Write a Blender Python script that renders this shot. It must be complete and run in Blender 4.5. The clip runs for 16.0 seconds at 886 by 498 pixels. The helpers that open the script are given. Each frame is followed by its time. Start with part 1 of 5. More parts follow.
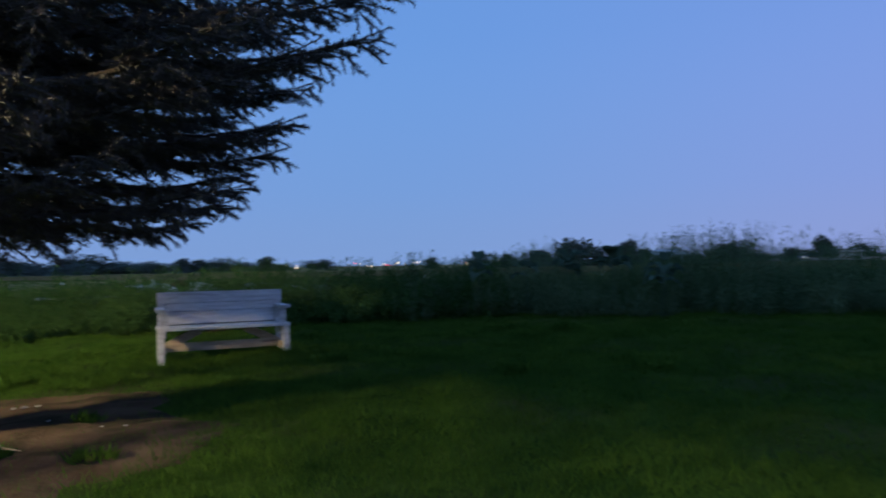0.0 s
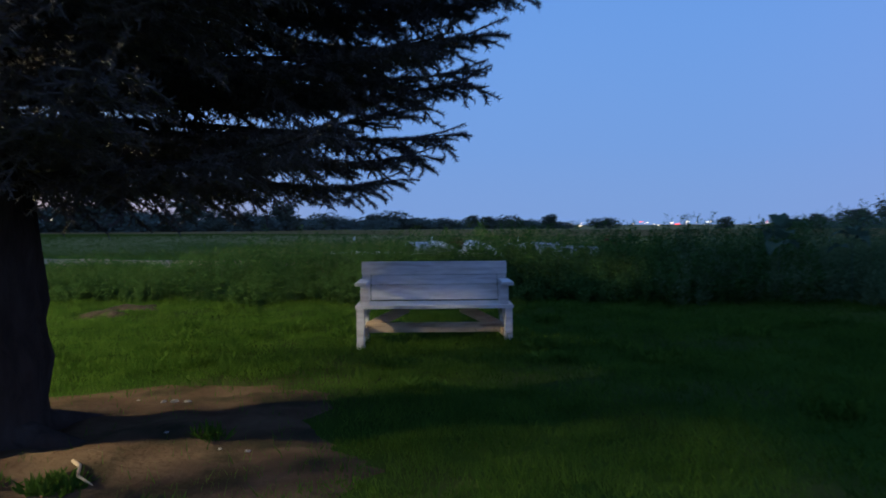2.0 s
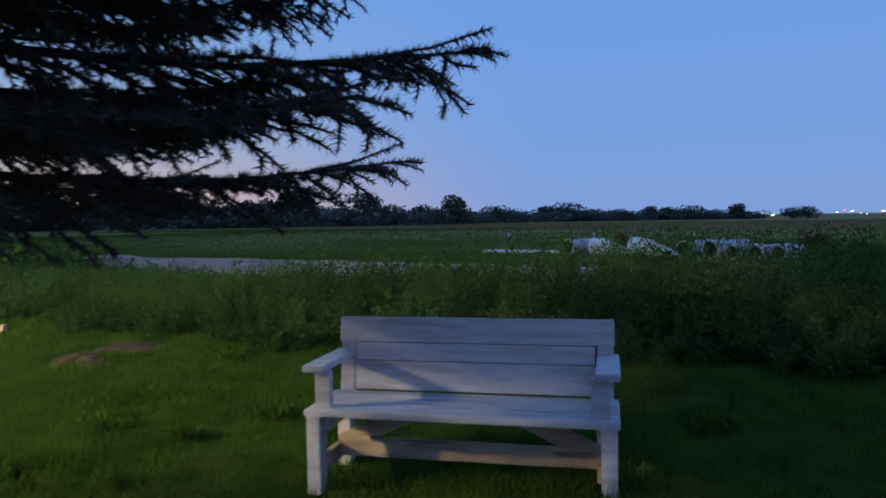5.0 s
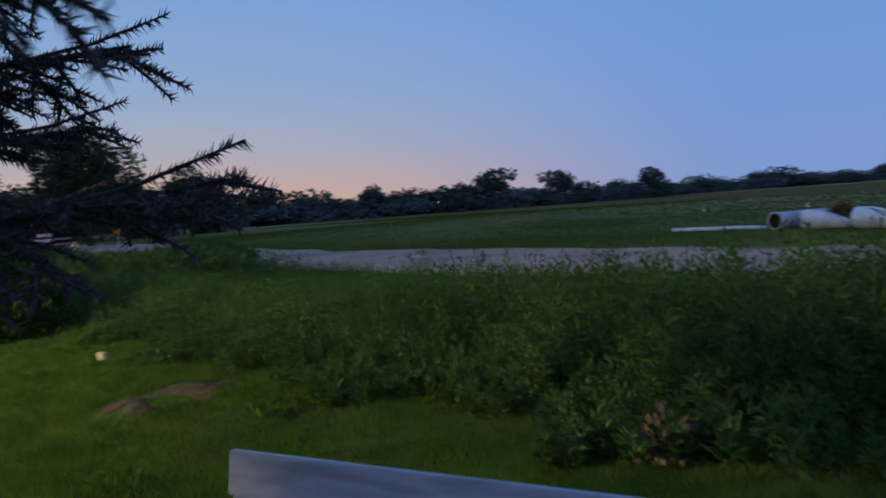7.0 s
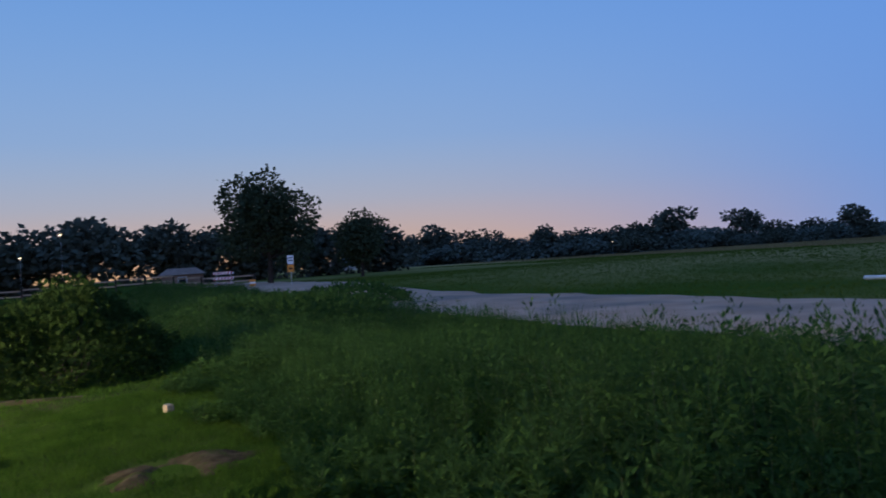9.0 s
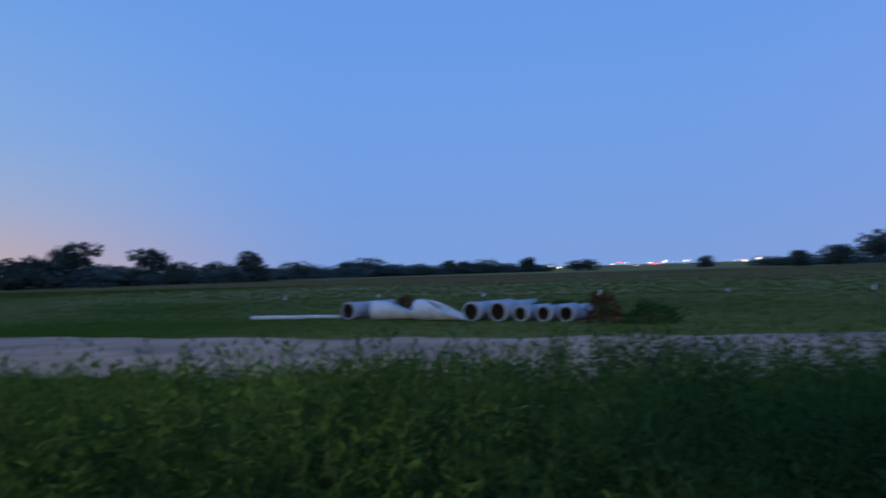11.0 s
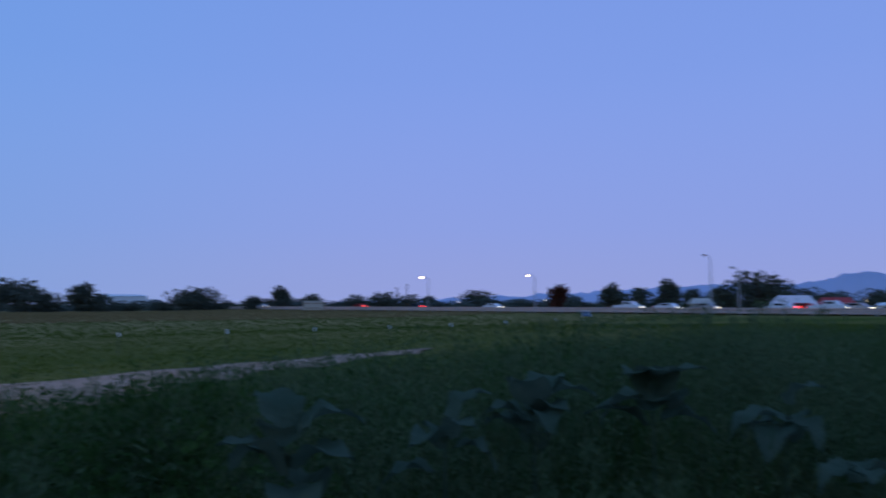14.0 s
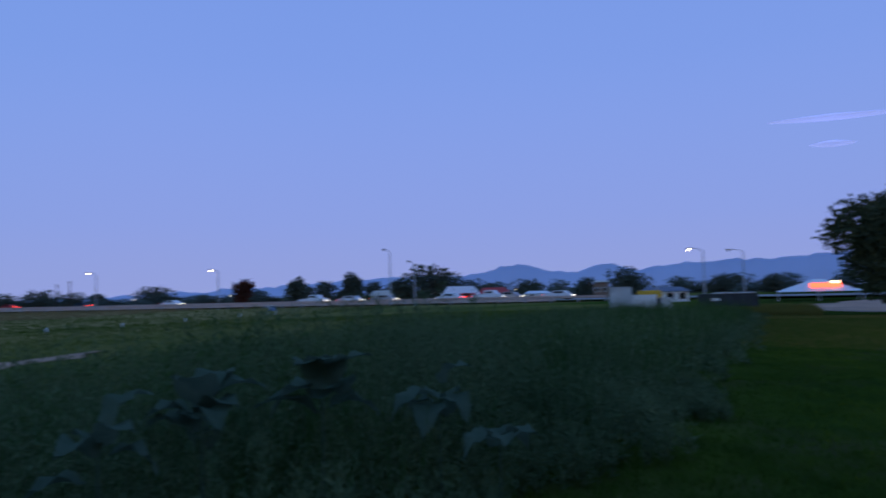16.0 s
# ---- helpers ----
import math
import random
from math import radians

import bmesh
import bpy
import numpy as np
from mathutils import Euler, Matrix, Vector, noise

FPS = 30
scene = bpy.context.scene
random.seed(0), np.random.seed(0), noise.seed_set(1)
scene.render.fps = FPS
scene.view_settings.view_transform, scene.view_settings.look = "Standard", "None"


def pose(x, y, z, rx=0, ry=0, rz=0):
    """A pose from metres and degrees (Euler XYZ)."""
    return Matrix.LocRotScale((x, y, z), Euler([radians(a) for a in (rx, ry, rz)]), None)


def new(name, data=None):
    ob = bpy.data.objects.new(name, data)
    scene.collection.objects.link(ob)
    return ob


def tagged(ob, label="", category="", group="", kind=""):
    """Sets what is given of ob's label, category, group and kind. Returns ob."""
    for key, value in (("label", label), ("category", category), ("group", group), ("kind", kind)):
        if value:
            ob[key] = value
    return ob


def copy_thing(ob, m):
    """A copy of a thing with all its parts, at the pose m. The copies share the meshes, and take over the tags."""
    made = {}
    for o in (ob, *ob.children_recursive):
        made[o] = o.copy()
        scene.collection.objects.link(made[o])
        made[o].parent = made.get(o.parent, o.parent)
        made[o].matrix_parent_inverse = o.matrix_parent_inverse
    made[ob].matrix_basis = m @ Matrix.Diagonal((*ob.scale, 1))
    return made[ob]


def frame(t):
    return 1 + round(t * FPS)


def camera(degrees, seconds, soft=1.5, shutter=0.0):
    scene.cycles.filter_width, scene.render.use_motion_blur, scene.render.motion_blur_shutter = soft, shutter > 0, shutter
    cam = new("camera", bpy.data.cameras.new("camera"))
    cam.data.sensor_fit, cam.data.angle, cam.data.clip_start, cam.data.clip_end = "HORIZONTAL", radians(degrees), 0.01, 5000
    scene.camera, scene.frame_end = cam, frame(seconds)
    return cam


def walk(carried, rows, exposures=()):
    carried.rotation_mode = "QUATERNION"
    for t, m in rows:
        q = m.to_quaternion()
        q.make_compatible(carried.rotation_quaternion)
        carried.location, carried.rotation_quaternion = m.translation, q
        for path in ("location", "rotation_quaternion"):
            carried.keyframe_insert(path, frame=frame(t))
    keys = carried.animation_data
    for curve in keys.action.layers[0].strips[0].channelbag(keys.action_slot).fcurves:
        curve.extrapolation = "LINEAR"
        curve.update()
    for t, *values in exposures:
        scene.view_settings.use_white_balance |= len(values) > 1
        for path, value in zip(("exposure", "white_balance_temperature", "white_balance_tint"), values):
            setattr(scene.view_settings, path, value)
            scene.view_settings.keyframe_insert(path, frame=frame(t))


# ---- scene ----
cam = camera(62.45, 16.0, 1.7, 0.5)
EXPOSURES = [(0.0, 0.0, 6400, 6), (2.5, 0.02, 6150, 6), (4.7, 0.02, 6300, 8), (6.8, -0.08, 6600, 10), (8.2, -0.10, 6500, 10), (10.3, -0.14, 5450, 5), (11.0, 0.0, 6100, 8), (11.8, 0.12, 6550, 11), (13.0, 0.08, 6550, 12), (16.0, 0.06, 6450, 11)]
SKY_COOL = ((0.0, (0.22, 0.34, 0.66)), (0.10, (0.19, 0.34, 0.70)), (0.30, (0.155, 0.335, 0.77)), (0.7, (0.11, 0.26, 0.68)))
SKY_WARM = ((0.0, (0.80, 0.45, 0.21)), (0.035, (0.66, 0.42, 0.32)), (0.09, (0.44, 0.45, 0.52)), (0.17, (0.30, 0.44, 0.68)), (0.35, (0.17, 0.36, 0.74)), (0.7, (0.11, 0.26, 0.66)))
SKY_EAST = ((0.0, (0.29, 0.34, 0.66)), (0.10, (0.25, 0.335, 0.73)), (0.30, (0.205, 0.335, 0.79)), (0.7, (0.13, 0.26, 0.68)))
SKY_STRENGTH = 1.0
YARD = ((-10.5, 1.3, 4.1), 7000, (1.0, 0.86, 0.54))
PATH = [
    (0.0, pose(0.000, 0.000, 1.116, 91.20, 1.10, 0.27)),
    (0.5, pose(0.118, 0.452, 1.159, 91.16, 1.24, 8.01)),
    (1.0, pose(0.116, 1.011, 1.173, 91.17, 1.13, 10.90)),
    (1.5, pose(0.099, 1.575, 1.194, 89.76, 0.92, 16.38)),
    (2.0, pose(0.126, 2.229, 1.208, 88.16, 0.32, 22.33)),
    (2.5, pose(0.098, 2.762, 1.238, 88.52, 0.74, 26.41)),
    (3.0, pose(0.003, 3.348, 1.257, 88.95, 0.78, 29.38)),
    (3.5, pose(-0.147, 3.997, 1.274, 89.83, 0.59, 31.06)),
    (4.0, pose(-0.304, 4.641, 1.301, 89.05, 1.05, 33.44)),
    (4.5, pose(-0.485, 5.342, 1.334, 88.12, 0.94, 35.01)),
    (6.8, pose(-1.235, 7.901, 1.547, 86.62, 4.03, 47.85)),
    (7.0, pose(-1.299, 8.120, 1.563, 86.74, 4.26, 51.24)),
    (7.4, pose(-1.362, 8.466, 1.580, 87.20, 4.30, 57.62)),
    (7.7, pose(-1.428, 8.800, 1.603, 88.52, 4.21, 63.40)),
    (8.0, pose(-1.470, 9.061, 1.612, 89.83, 3.68, 65.86)),
    (8.2, pose(-1.490, 9.252, 1.618, 90.60, 3.93, 66.98)),
    (10.3, pose(-1.560, 9.986, 1.598, 91.18, 2.37, 41.78)),
    (10.5, pose(-1.553, 10.019, 1.597, 91.26, 1.85, 34.86)),
    (11.0, pose(-1.506, 10.039, 1.600, 91.64, 1.78, 20.71)),
    (11.5, pose(-1.429, 9.996, 1.619, 92.29, 0.93, 10.07)),
    (12.0, pose(-1.398, 9.894, 1.640, 92.97, 0.14, 0.53)),
    (12.5, pose(-1.368, 9.819, 1.651, 93.67, -0.58, -7.43)),
    (13.0, pose(-1.185, 9.703, 1.678, 95.02, -0.50, -17.73)),
    (13.5, pose(-1.086, 9.627, 1.694, 95.25, 0.09, -29.47)),
    (14.0, pose(-1.021, 9.588, 1.714, 94.30, 0.08, -41.03)),
    (14.5, pose(-0.996, 9.533, 1.703, 93.63, 0.35, -49.41)),
    (15.0, pose(-1.041, 9.541, 1.698, 93.69, 0.83, -51.56)),
    (15.5, pose(-1.054, 9.513, 1.710, 93.51, 1.39, -56.17)),
    (16.0, pose(-1.008, 9.491, 1.704, 93.53, 1.44, -65.20)),
]
walk(cam, PATH, EXPOSURES)

# ---- sky, yard lamp ----
world = bpy.data.worlds.new("dusk_sky")
scene.world = world
world.use_nodes = True


def sky():
    """Clear dusk sky: blue, with a warm band over the horizon where the sun went down (towards -x)."""
    nt = world.node_tree
    n = nt.nodes
    bg = n["Background"]
    tc = n.new("ShaderNodeTexCoord")
    sep = n.new("ShaderNodeSeparateXYZ")
    nt.links.new(tc.outputs["Generated"], sep.inputs[0])

    def ramp(stops):
        r = n.new("ShaderNodeValToRGB")
        r.color_ramp.interpolation = "B_SPLINE"
        e = r.color_ramp.elements
        while len(e) < len(stops):
            e.new(0.5)
        for el, (pos, c) in zip(e, stops):
            el.position, el.color = pos, (*c, 1)
        nt.links.new(sep.outputs["Z"], r.inputs[0])
        return r

    cool = ramp(SKY_COOL)
    warm = ramp(SKY_WARM)
    side = n.new("ShaderNodeMapRange")
    side.interpolation_type = "SMOOTHSTEP"
    side.inputs[1].default_value, side.inputs[2].default_value = -0.45, -1.02
    nt.links.new(sep.outputs["X"], side.inputs[0])
    mix = n.new("ShaderNodeMix")
    mix.data_type = "RGBA"
    nt.links.new(side.outputs[0], mix.inputs[0])
    nt.links.new(cool.outputs[0], mix.inputs[6])
    nt.links.new(warm.outputs[0], mix.inputs[7])
    east = n.new("ShaderNodeMapRange")
    east.interpolation_type = "SMOOTHSTEP"
    east.inputs[1].default_value, east.inputs[2].default_value = -0.1, 0.7
    nt.links.new(sep.outputs["X"], east.inputs[0])
    mix2 = n.new("ShaderNodeMix")
    mix2.data_type = "RGBA"
    nt.links.new(east.outputs[0], mix2.inputs[0])
    nt.links.new(mix.outputs[2], mix2.inputs[6])
    nt.links.new(ramp(SKY_EAST).outputs[0], mix2.inputs[7])
    nt.links.new(mix2.outputs[2], bg.inputs[0])
    bg.inputs[1].default_value = SKY_STRENGTH


sky()


def lamp(name, kind, place, energy, color, size):
    li = bpy.data.lights.new(name, kind)
    li.energy, li.color, li.shadow_soft_size = energy, color, size
    ob = new(name, li)
    ob.location = place
    return ob


lamp("yard_light", "POINT", YARD[0], YARD[1], YARD[2], 0.18)


# ---- ground shape ----
def smooth(a, b, v):
    k = np.clip((np.asarray(v, float) - a) / (b - a), 0, 1)
    return k * k * (3 - 2 * k)


def gz(x, y):
    """Height of the ground: a lawn that rises gently to a bank, a lower field, a rise far to the west."""
    x, y = np.asarray(x, float), np.asarray(y, float)
    lawn = -0.33 + 0.04 * np.clip(y, -6, 12) + 0.02 * (np.clip(x, -8, 5) + 3)
    lawn = lawn * (1 - smooth(14, 40, x))
    k = smooth(12.5, 17.5, y)
    z = lawn * (1 - k) - 0.4 * k
    z = z + 0.75 * smooth(-34, -58, x) * (1 - smooth(45, 140, y))
    z = z + 0.5 * smooth(26, 46, x) * k * (1 - smooth(30, 60, y))
    uneven = np.sin(x * 2.3 + 1.3 * np.sin(y * 1.1)) * np.sin(y * 3.1 + 1.7 * np.sin(x * 0.9)) + 0.6 * np.sin(x * 5.9 + 2.0 * np.sin(y * 2.3)) * np.sin(y * 6.7 + x * 1.9)
    z = z + 0.026 * uneven * (1 - smooth(22, 40, np.abs(x))) * (1 - smooth(20, 30, y))
    return z + 0.4 * smooth(70, 98, x) * k * smooth(30, 60, y)


def gzf(x, y):
    return float(gz(x, y))


# ---- mesh helpers ----
def mesh_from(name, verts, faces, material):
    """A mesh from numpy arrays: verts (n, 3), faces (m, 3 or 4)."""
    me = bpy.data.meshes.new(name)
    verts = np.asarray(verts, np.float32)
    faces = np.asarray(faces, np.int32)
    m, k = faces.shape
    me.vertices.add(len(verts))
    me.vertices.foreach_set("co", verts.ravel())
    me.loops.add(m * k)
    me.loops.foreach_set("vertex_index", faces.ravel())
    me.polygons.add(m)
    me.polygons.foreach_set("loop_start", np.arange(0, m * k, k, dtype=np.int32))
    me.materials.append(material)
    me.update(calc_edges=True)
    me.validate()
    return me


def to_mesh(name, bm, material, shade=False):
    me = bpy.data.meshes.new(name)
    bmesh.ops.recalc_face_normals(bm, faces=bm.faces)
    if shade:
        for f in bm.faces:
            f.smooth = True
    bm.to_mesh(me)
    bm.free()
    me.materials.append(material)
    return me


def part(name, bm, material, parent, label="", shade=False):
    ob = new(name, to_mesh(name, bm, material, shade))
    ob.parent = parent
    if label:
        ob["label"] = label
    return ob


def empty(name, m, label, category, group=""):
    ob = new(name)
    ob.empty_display_size = 0.2
    ob.matrix_world = m
    return tagged(ob, label, category, group)


def bbox(sx, sy, sz, at=(0, 0, 0), bevel=0.0, rot=None):
    """A bmesh box, centred at 'at', with bevelled edges."""
    bm = bmesh.new()
    bmesh.ops.create_cube(bm, size=1)
    bmesh.ops.scale(bm, vec=(sx, sy, sz), verts=bm.verts)
    if bevel:
        bmesh.ops.bevel(bm, geom=bm.edges[:], offset=bevel, segments=2, affect="EDGES")
    if rot is not None:
        bmesh.ops.transform(bm, matrix=rot, verts=bm.verts)
    bmesh.ops.translate(bm, vec=at, verts=bm.verts)
    return bm


def cyl(r1, r2, h, at=(0, 0, 0), seg=12, rot=None):
    """A bmesh cone or cylinder standing on 'at'."""
    bm = bmesh.new()
    bmesh.ops.create_cone(bm, cap_ends=True, segments=seg, radius1=r1, radius2=r2, depth=h)
    bmesh.ops.translate(bm, vec=(0, 0, h / 2), verts=bm.verts)
    if rot is not None:
        bmesh.ops.transform(bm, matrix=rot, verts=bm.verts)
    bmesh.ops.translate(bm, vec=at, verts=bm.verts)
    return bm


def merge(*bms):
    out = bms[0]
    for b in bms[1:]:
        tmp = bpy.data.meshes.new("tmp")
        b.to_mesh(tmp)
        b.free()
        out.from_mesh(tmp)
        bpy.data.meshes.remove(tmp)
    return out


rng = np.random.default_rng(7)


# ---- materials ----
def material(name, base, other, scale=6.0, rough=0.85, bump=0.3, bump_scale=40.0, spot=None, spot_scale=1.0, metal=0.0, island=0.0, translucent=0.0, stretch=None):
    """Two mixed colours at one scale, stains at another, fine bump."""
    m = bpy.data.materials.new(name)
    m.use_nodes = True
    nt = m.node_tree
    n, ln = nt.nodes, nt.links
    b = n["Principled BSDF"]
    b.inputs["Roughness"].default_value, b.inputs["Metallic"].default_value = rough, metal
    b.inputs["Specular IOR Level"].default_value = 0.0 if translucent or rough > 0.9 else 0.25
    tc = n.new("ShaderNodeTexCoord")
    vec = tc.outputs["Object"]
    if stretch:
        mp = n.new("ShaderNodeMapping")
        mp.inputs["Scale"].default_value = stretch
        ln.new(vec, mp.inputs[0])
        vec = mp.outputs[0]
    t1 = n.new("ShaderNodeTexNoise")
    t1.inputs["Scale"].default_value, t1.inputs["Detail"].default_value = scale, 6
    ln.new(vec, t1.inputs["Vector"])
    r = n.new("ShaderNodeMapRange")
    r.inputs[1].default_value, r.inputs[2].default_value = 0.32, 0.68
    ln.new(t1.outputs["Fac"], r.inputs[0])
    mix = n.new("ShaderNodeMix")
    mix.data_type = "RGBA"
    mix.inputs[6].default_value, mix.inputs[7].default_value = (*base, 1), (*other, 1)
    fac = r.outputs[0]
    if island:
        geo = n.new("ShaderNodeNewGeometry")
        a = n.new("ShaderNodeMix")
        a.inputs[0].default_value = island
        ln.new(fac, a.inputs[2])
        ln.new(geo.outputs["Random Per Island"], a.inputs[3])
        fac = a.outputs[0]
    ln.new(fac, mix.inputs[0])
    col = mix.outputs[2]
    if spot:
        t2 = n.new("ShaderNodeTexNoise")
        t2.inputs["Scale"].default_value, t2.inputs["Detail"].default_value = spot_scale, 8
        ln.new(vec, t2.inputs["Vector"])
        r2 = n.new("ShaderNodeMapRange")
        r2.inputs[1].default_value, r2.inputs[2].default_value = 0.5, 0.66
        ln.new(t2.outputs["Fac"], r2.inputs[0])
        m2 = n.new("ShaderNodeMix")
        m2.data_type = "RGBA"
        m2.inputs[7].default_value = (*spot, 1)
        ln.new(r2.outputs[0], m2.inputs[0])
        ln.new(col, m2.inputs[6])
        col = m2.outputs[2]
    ln.new(col, b.inputs["Base Color"])
    if bump:
        t3 = n.new("ShaderNodeTexNoise")
        t3.inputs["Scale"].default_value, t3.inputs["Detail"].default_value = bump_scale, 5
        ln.new(vec, t3.inputs["Vector"])
        bp = n.new("ShaderNodeBump")
        bp.inputs["Strength"].default_value, bp.inputs["Distance"].default_value = bump, 0.02
        ln.new(t3.outputs["Fac"], bp.inputs["Height"])
        ln.new(bp.outputs[0], b.inputs["Normal"])
    if translucent:
        tr = n.new("ShaderNodeBsdfTranslucent")
        ln.new(col, tr.inputs[0])
        ms = n.new("ShaderNodeMixShader")
        ms.inputs[0].default_value = translucent
        ln.new(b.outputs[0], ms.inputs[1])
        ln.new(tr.outputs[0], ms.inputs[2])
        ln.new(ms.outputs[0], n["Material Output"].inputs[0])
    return m


def glow(name, color, strength):
    m = bpy.data.materials.new(name)
    m.use_nodes = True
    b = m.node_tree.nodes["Principled BSDF"]
    b.inputs["Base Color"].default_value = (*color, 1)
    b.inputs["Emission Color"].default_value = (*color, 1)
    b.inputs["Emission Strength"].default_value = strength
    return m


M_GRASS = material("grass_blade", (0.024, 0.060, 0.009), (0.090, 0.148, 0.020), 2.4, 0.7, 0, island=0.4, translucent=0.3)
M_FIELD_GRASS = material("field_grass", (0.046, 0.092, 0.012), (0.120, 0.142, 0.026), 0.06, 0.8, 0, island=0.5, translucent=0.25)
M_WEED = material("weed_leaf", (0.024, 0.058, 0.014), (0.084, 0.146, 0.036), 1.1, 0.65, 0, island=0.45, translucent=0.25)
# weed leaf for the east beds, with extra skylight put into its colour
M_WEED_BRIGHT = material("brightened_weed_leaf", (0.056, 0.094, 0.040), (0.155, 0.200, 0.090), 1.1, 0.7, 0, island=0.45, translucent=0.25)
M_DEAD = material("withered_leaf", (0.110, 0.075, 0.040), (0.200, 0.145, 0.080), 3.0, 0.8, 0, island=0.5, translucent=0.2)
# bright olive stands in for lamplight on the grass by the lot
M_LIT_GRASS = material("lit_olive_grass", (0.120, 0.120, 0.026), (0.200, 0.175, 0.050), 0.15, 0.8, 0, island=0.5, translucent=0.25)
M_DRY = material("dry_grass", (0.210, 0.155, 0.065), (0.310, 0.230, 0.110), 0.05, 0.8, 0, island=0.5, translucent=0.25)
M_STEM = material("weed_stem", (0.080, 0.100, 0.040), (0.130, 0.135, 0.065), 3, 0.8, 0, island=0.5)
M_BURDOCK = material("broad_leaf", (0.072, 0.110, 0.066), (0.108, 0.150, 0.096), 5, 0.6, 0.5, 60, translucent=0.3)
M_DIRT = material("bare_dirt", (0.070, 0.043, 0.026), (0.120, 0.078, 0.048), 3, 0.95, 0.9, 22, spot=(0.040, 0.034, 0.020), spot_scale=2.2)
M_ROAD = material("gravel_road", (0.45, 0.270, 0.175), (0.55, 0.355, 0.245), 0.6, 0.95, 0.7, 25, spot=(0.31, 0.22, 0.165), spot_scale=0.25)
M_ASPHALT = material("asphalt", (0.24, 0.215, 0.19), (0.31, 0.28, 0.25), 0.3, 0.9, 0.2, 30)
M_PAINTWOOD = material("weathered_paint", (0.52, 0.48, 0.46), (0.66, 0.62, 0.60), 5, 0.6, 0.35, 60, spot=(0.45, 0.40, 0.37), spot_scale=3.0, stretch=(1, 6, 6))
M_RAWWOOD = material("bare_wood", (0.38, 0.27, 0.17), (0.50, 0.37, 0.25), 6, 0.75, 0.4, 50, spot=(0.22, 0.15, 0.10), spot_scale=3.5, stretch=(1, 7, 7))
M_BARK = material("spruce_bark", (0.032, 0.024, 0.020), (0.060, 0.046, 0.038), 9, 0.95, 1.0, 18, stretch=(1, 1, 0.35))
M_NEEDLE = material("spruce_needle", (0.066, 0.056, 0.050), (0.110, 0.095, 0.084), 2, 0.75, 0, island=0.5)
M_TREEBARK = material("tree_bark", (0.045, 0.036, 0.028), (0.075, 0.06, 0.05), 8, 0.95, 0.8, 14)
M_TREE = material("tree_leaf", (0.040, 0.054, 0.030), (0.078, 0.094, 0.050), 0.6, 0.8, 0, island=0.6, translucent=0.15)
# paler copy of the tree leaf: distance haze put into the colour
M_HAZETREE = material("hazed_tree_leaf", (0.070, 0.078, 0.058), (0.125, 0.135, 0.096), 0.6, 0.8, 0, island=0.6, translucent=0.15)
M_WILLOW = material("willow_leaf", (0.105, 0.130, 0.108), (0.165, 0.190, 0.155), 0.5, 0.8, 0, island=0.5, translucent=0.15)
M_REDLEAF = material("red_leaf", (0.075, 0.026, 0.018), (0.120, 0.045, 0.026), 0.6, 0.8, 0, island=0.5, translucent=0.15)
M_BUSH = material("bush_leaf", (0.020, 0.042, 0.010), (0.052, 0.078, 0.020), 1.2, 0.6, 0, island=0.6, translucent=0.2)
M_CONCRETE = material("concrete", (0.42, 0.41, 0.41), (0.56, 0.55, 0.54), 3, 0.9, 0.4, 40, spot=(0.30, 0.29, 0.28), spot_scale=1.6)
M_PALE = material("pale_concrete", (0.62, 0.62, 0.62), (0.74, 0.74, 0.73), 3, 0.9, 0.4, 40, spot=(0.50, 0.49, 0.48), spot_scale=1.6)
# shade inside the pipes, put into a near-black inner colour
M_PIPE_IN = material("shaded_inside", (0.026, 0.022, 0.020), (0.045, 0.040, 0.035), 3, 0.95, 0.4, 40)
M_SOIL = material("dug_soil", (0.036, 0.027, 0.017), (0.082, 0.060, 0.038), 9, 0.95, 0.9, 30, spot=(0.045, 0.060, 0.015), spot_scale=5)
M_PVC = material("pale_pipe", (0.55, 0.55, 0.53), (0.68, 0.68, 0.66), 2, 0.5, 0.05, 30)
M_STEEL = material("galvanised_steel", (0.34, 0.35, 0.36), (0.46, 0.47, 0.48), 3, 0.45, 0.1, 60, metal=0.6)
# rail and barrier carry the highway's warm light in their pinkish colour
M_RAIL = material("pinkish_rail", (0.62, 0.46, 0.39), (0.72, 0.56, 0.48), 0.8, 0.75, 0.1, 40)
M_BARRIER = material("barrier_concrete", (0.62, 0.44, 0.36), (0.72, 0.53, 0.44), 0.5, 0.9, 0.3, 30)
M_PINKWHITE = material("pinkish_sheet", (0.80, 0.66, 0.62), (0.88, 0.74, 0.69), 2, 0.6, 0.05, 40)
M_POST = material("green_post", (0.05, 0.07, 0.045), (0.08, 0.095, 0.065), 8, 0.7, 0.2, 50)
M_WHITE = material("white_paint", (0.72, 0.72, 0.71), (0.82, 0.82, 0.81), 4, 0.5, 0.05, 50)
M_GREY = material("grey_panel", (0.50, 0.51, 0.50), (0.62, 0.62, 0.61), 1.5, 0.6, 0.1, 40, spot=(0.42, 0.42, 0.41), spot_scale=1.2)
M_DARKBLUE = material("dark_blue_steel", (0.020, 0.032, 0.040), (0.035, 0.050, 0.060), 2, 0.5, 0.15, 40)
M_YELLOW = material("yellow_paint", (0.62, 0.36, 0.03), (0.72, 0.45, 0.05), 3, 0.5, 0.05, 40)
M_ORANGE = material("orange_sheet", (0.70, 0.25, 0.04), (0.80, 0.33, 0.06), 4, 0.5, 0.05, 40)
M_RED = material("red_paint", (0.42, 0.03, 0.025), (0.52, 0.05, 0.04), 4, 0.5, 0.05, 40)
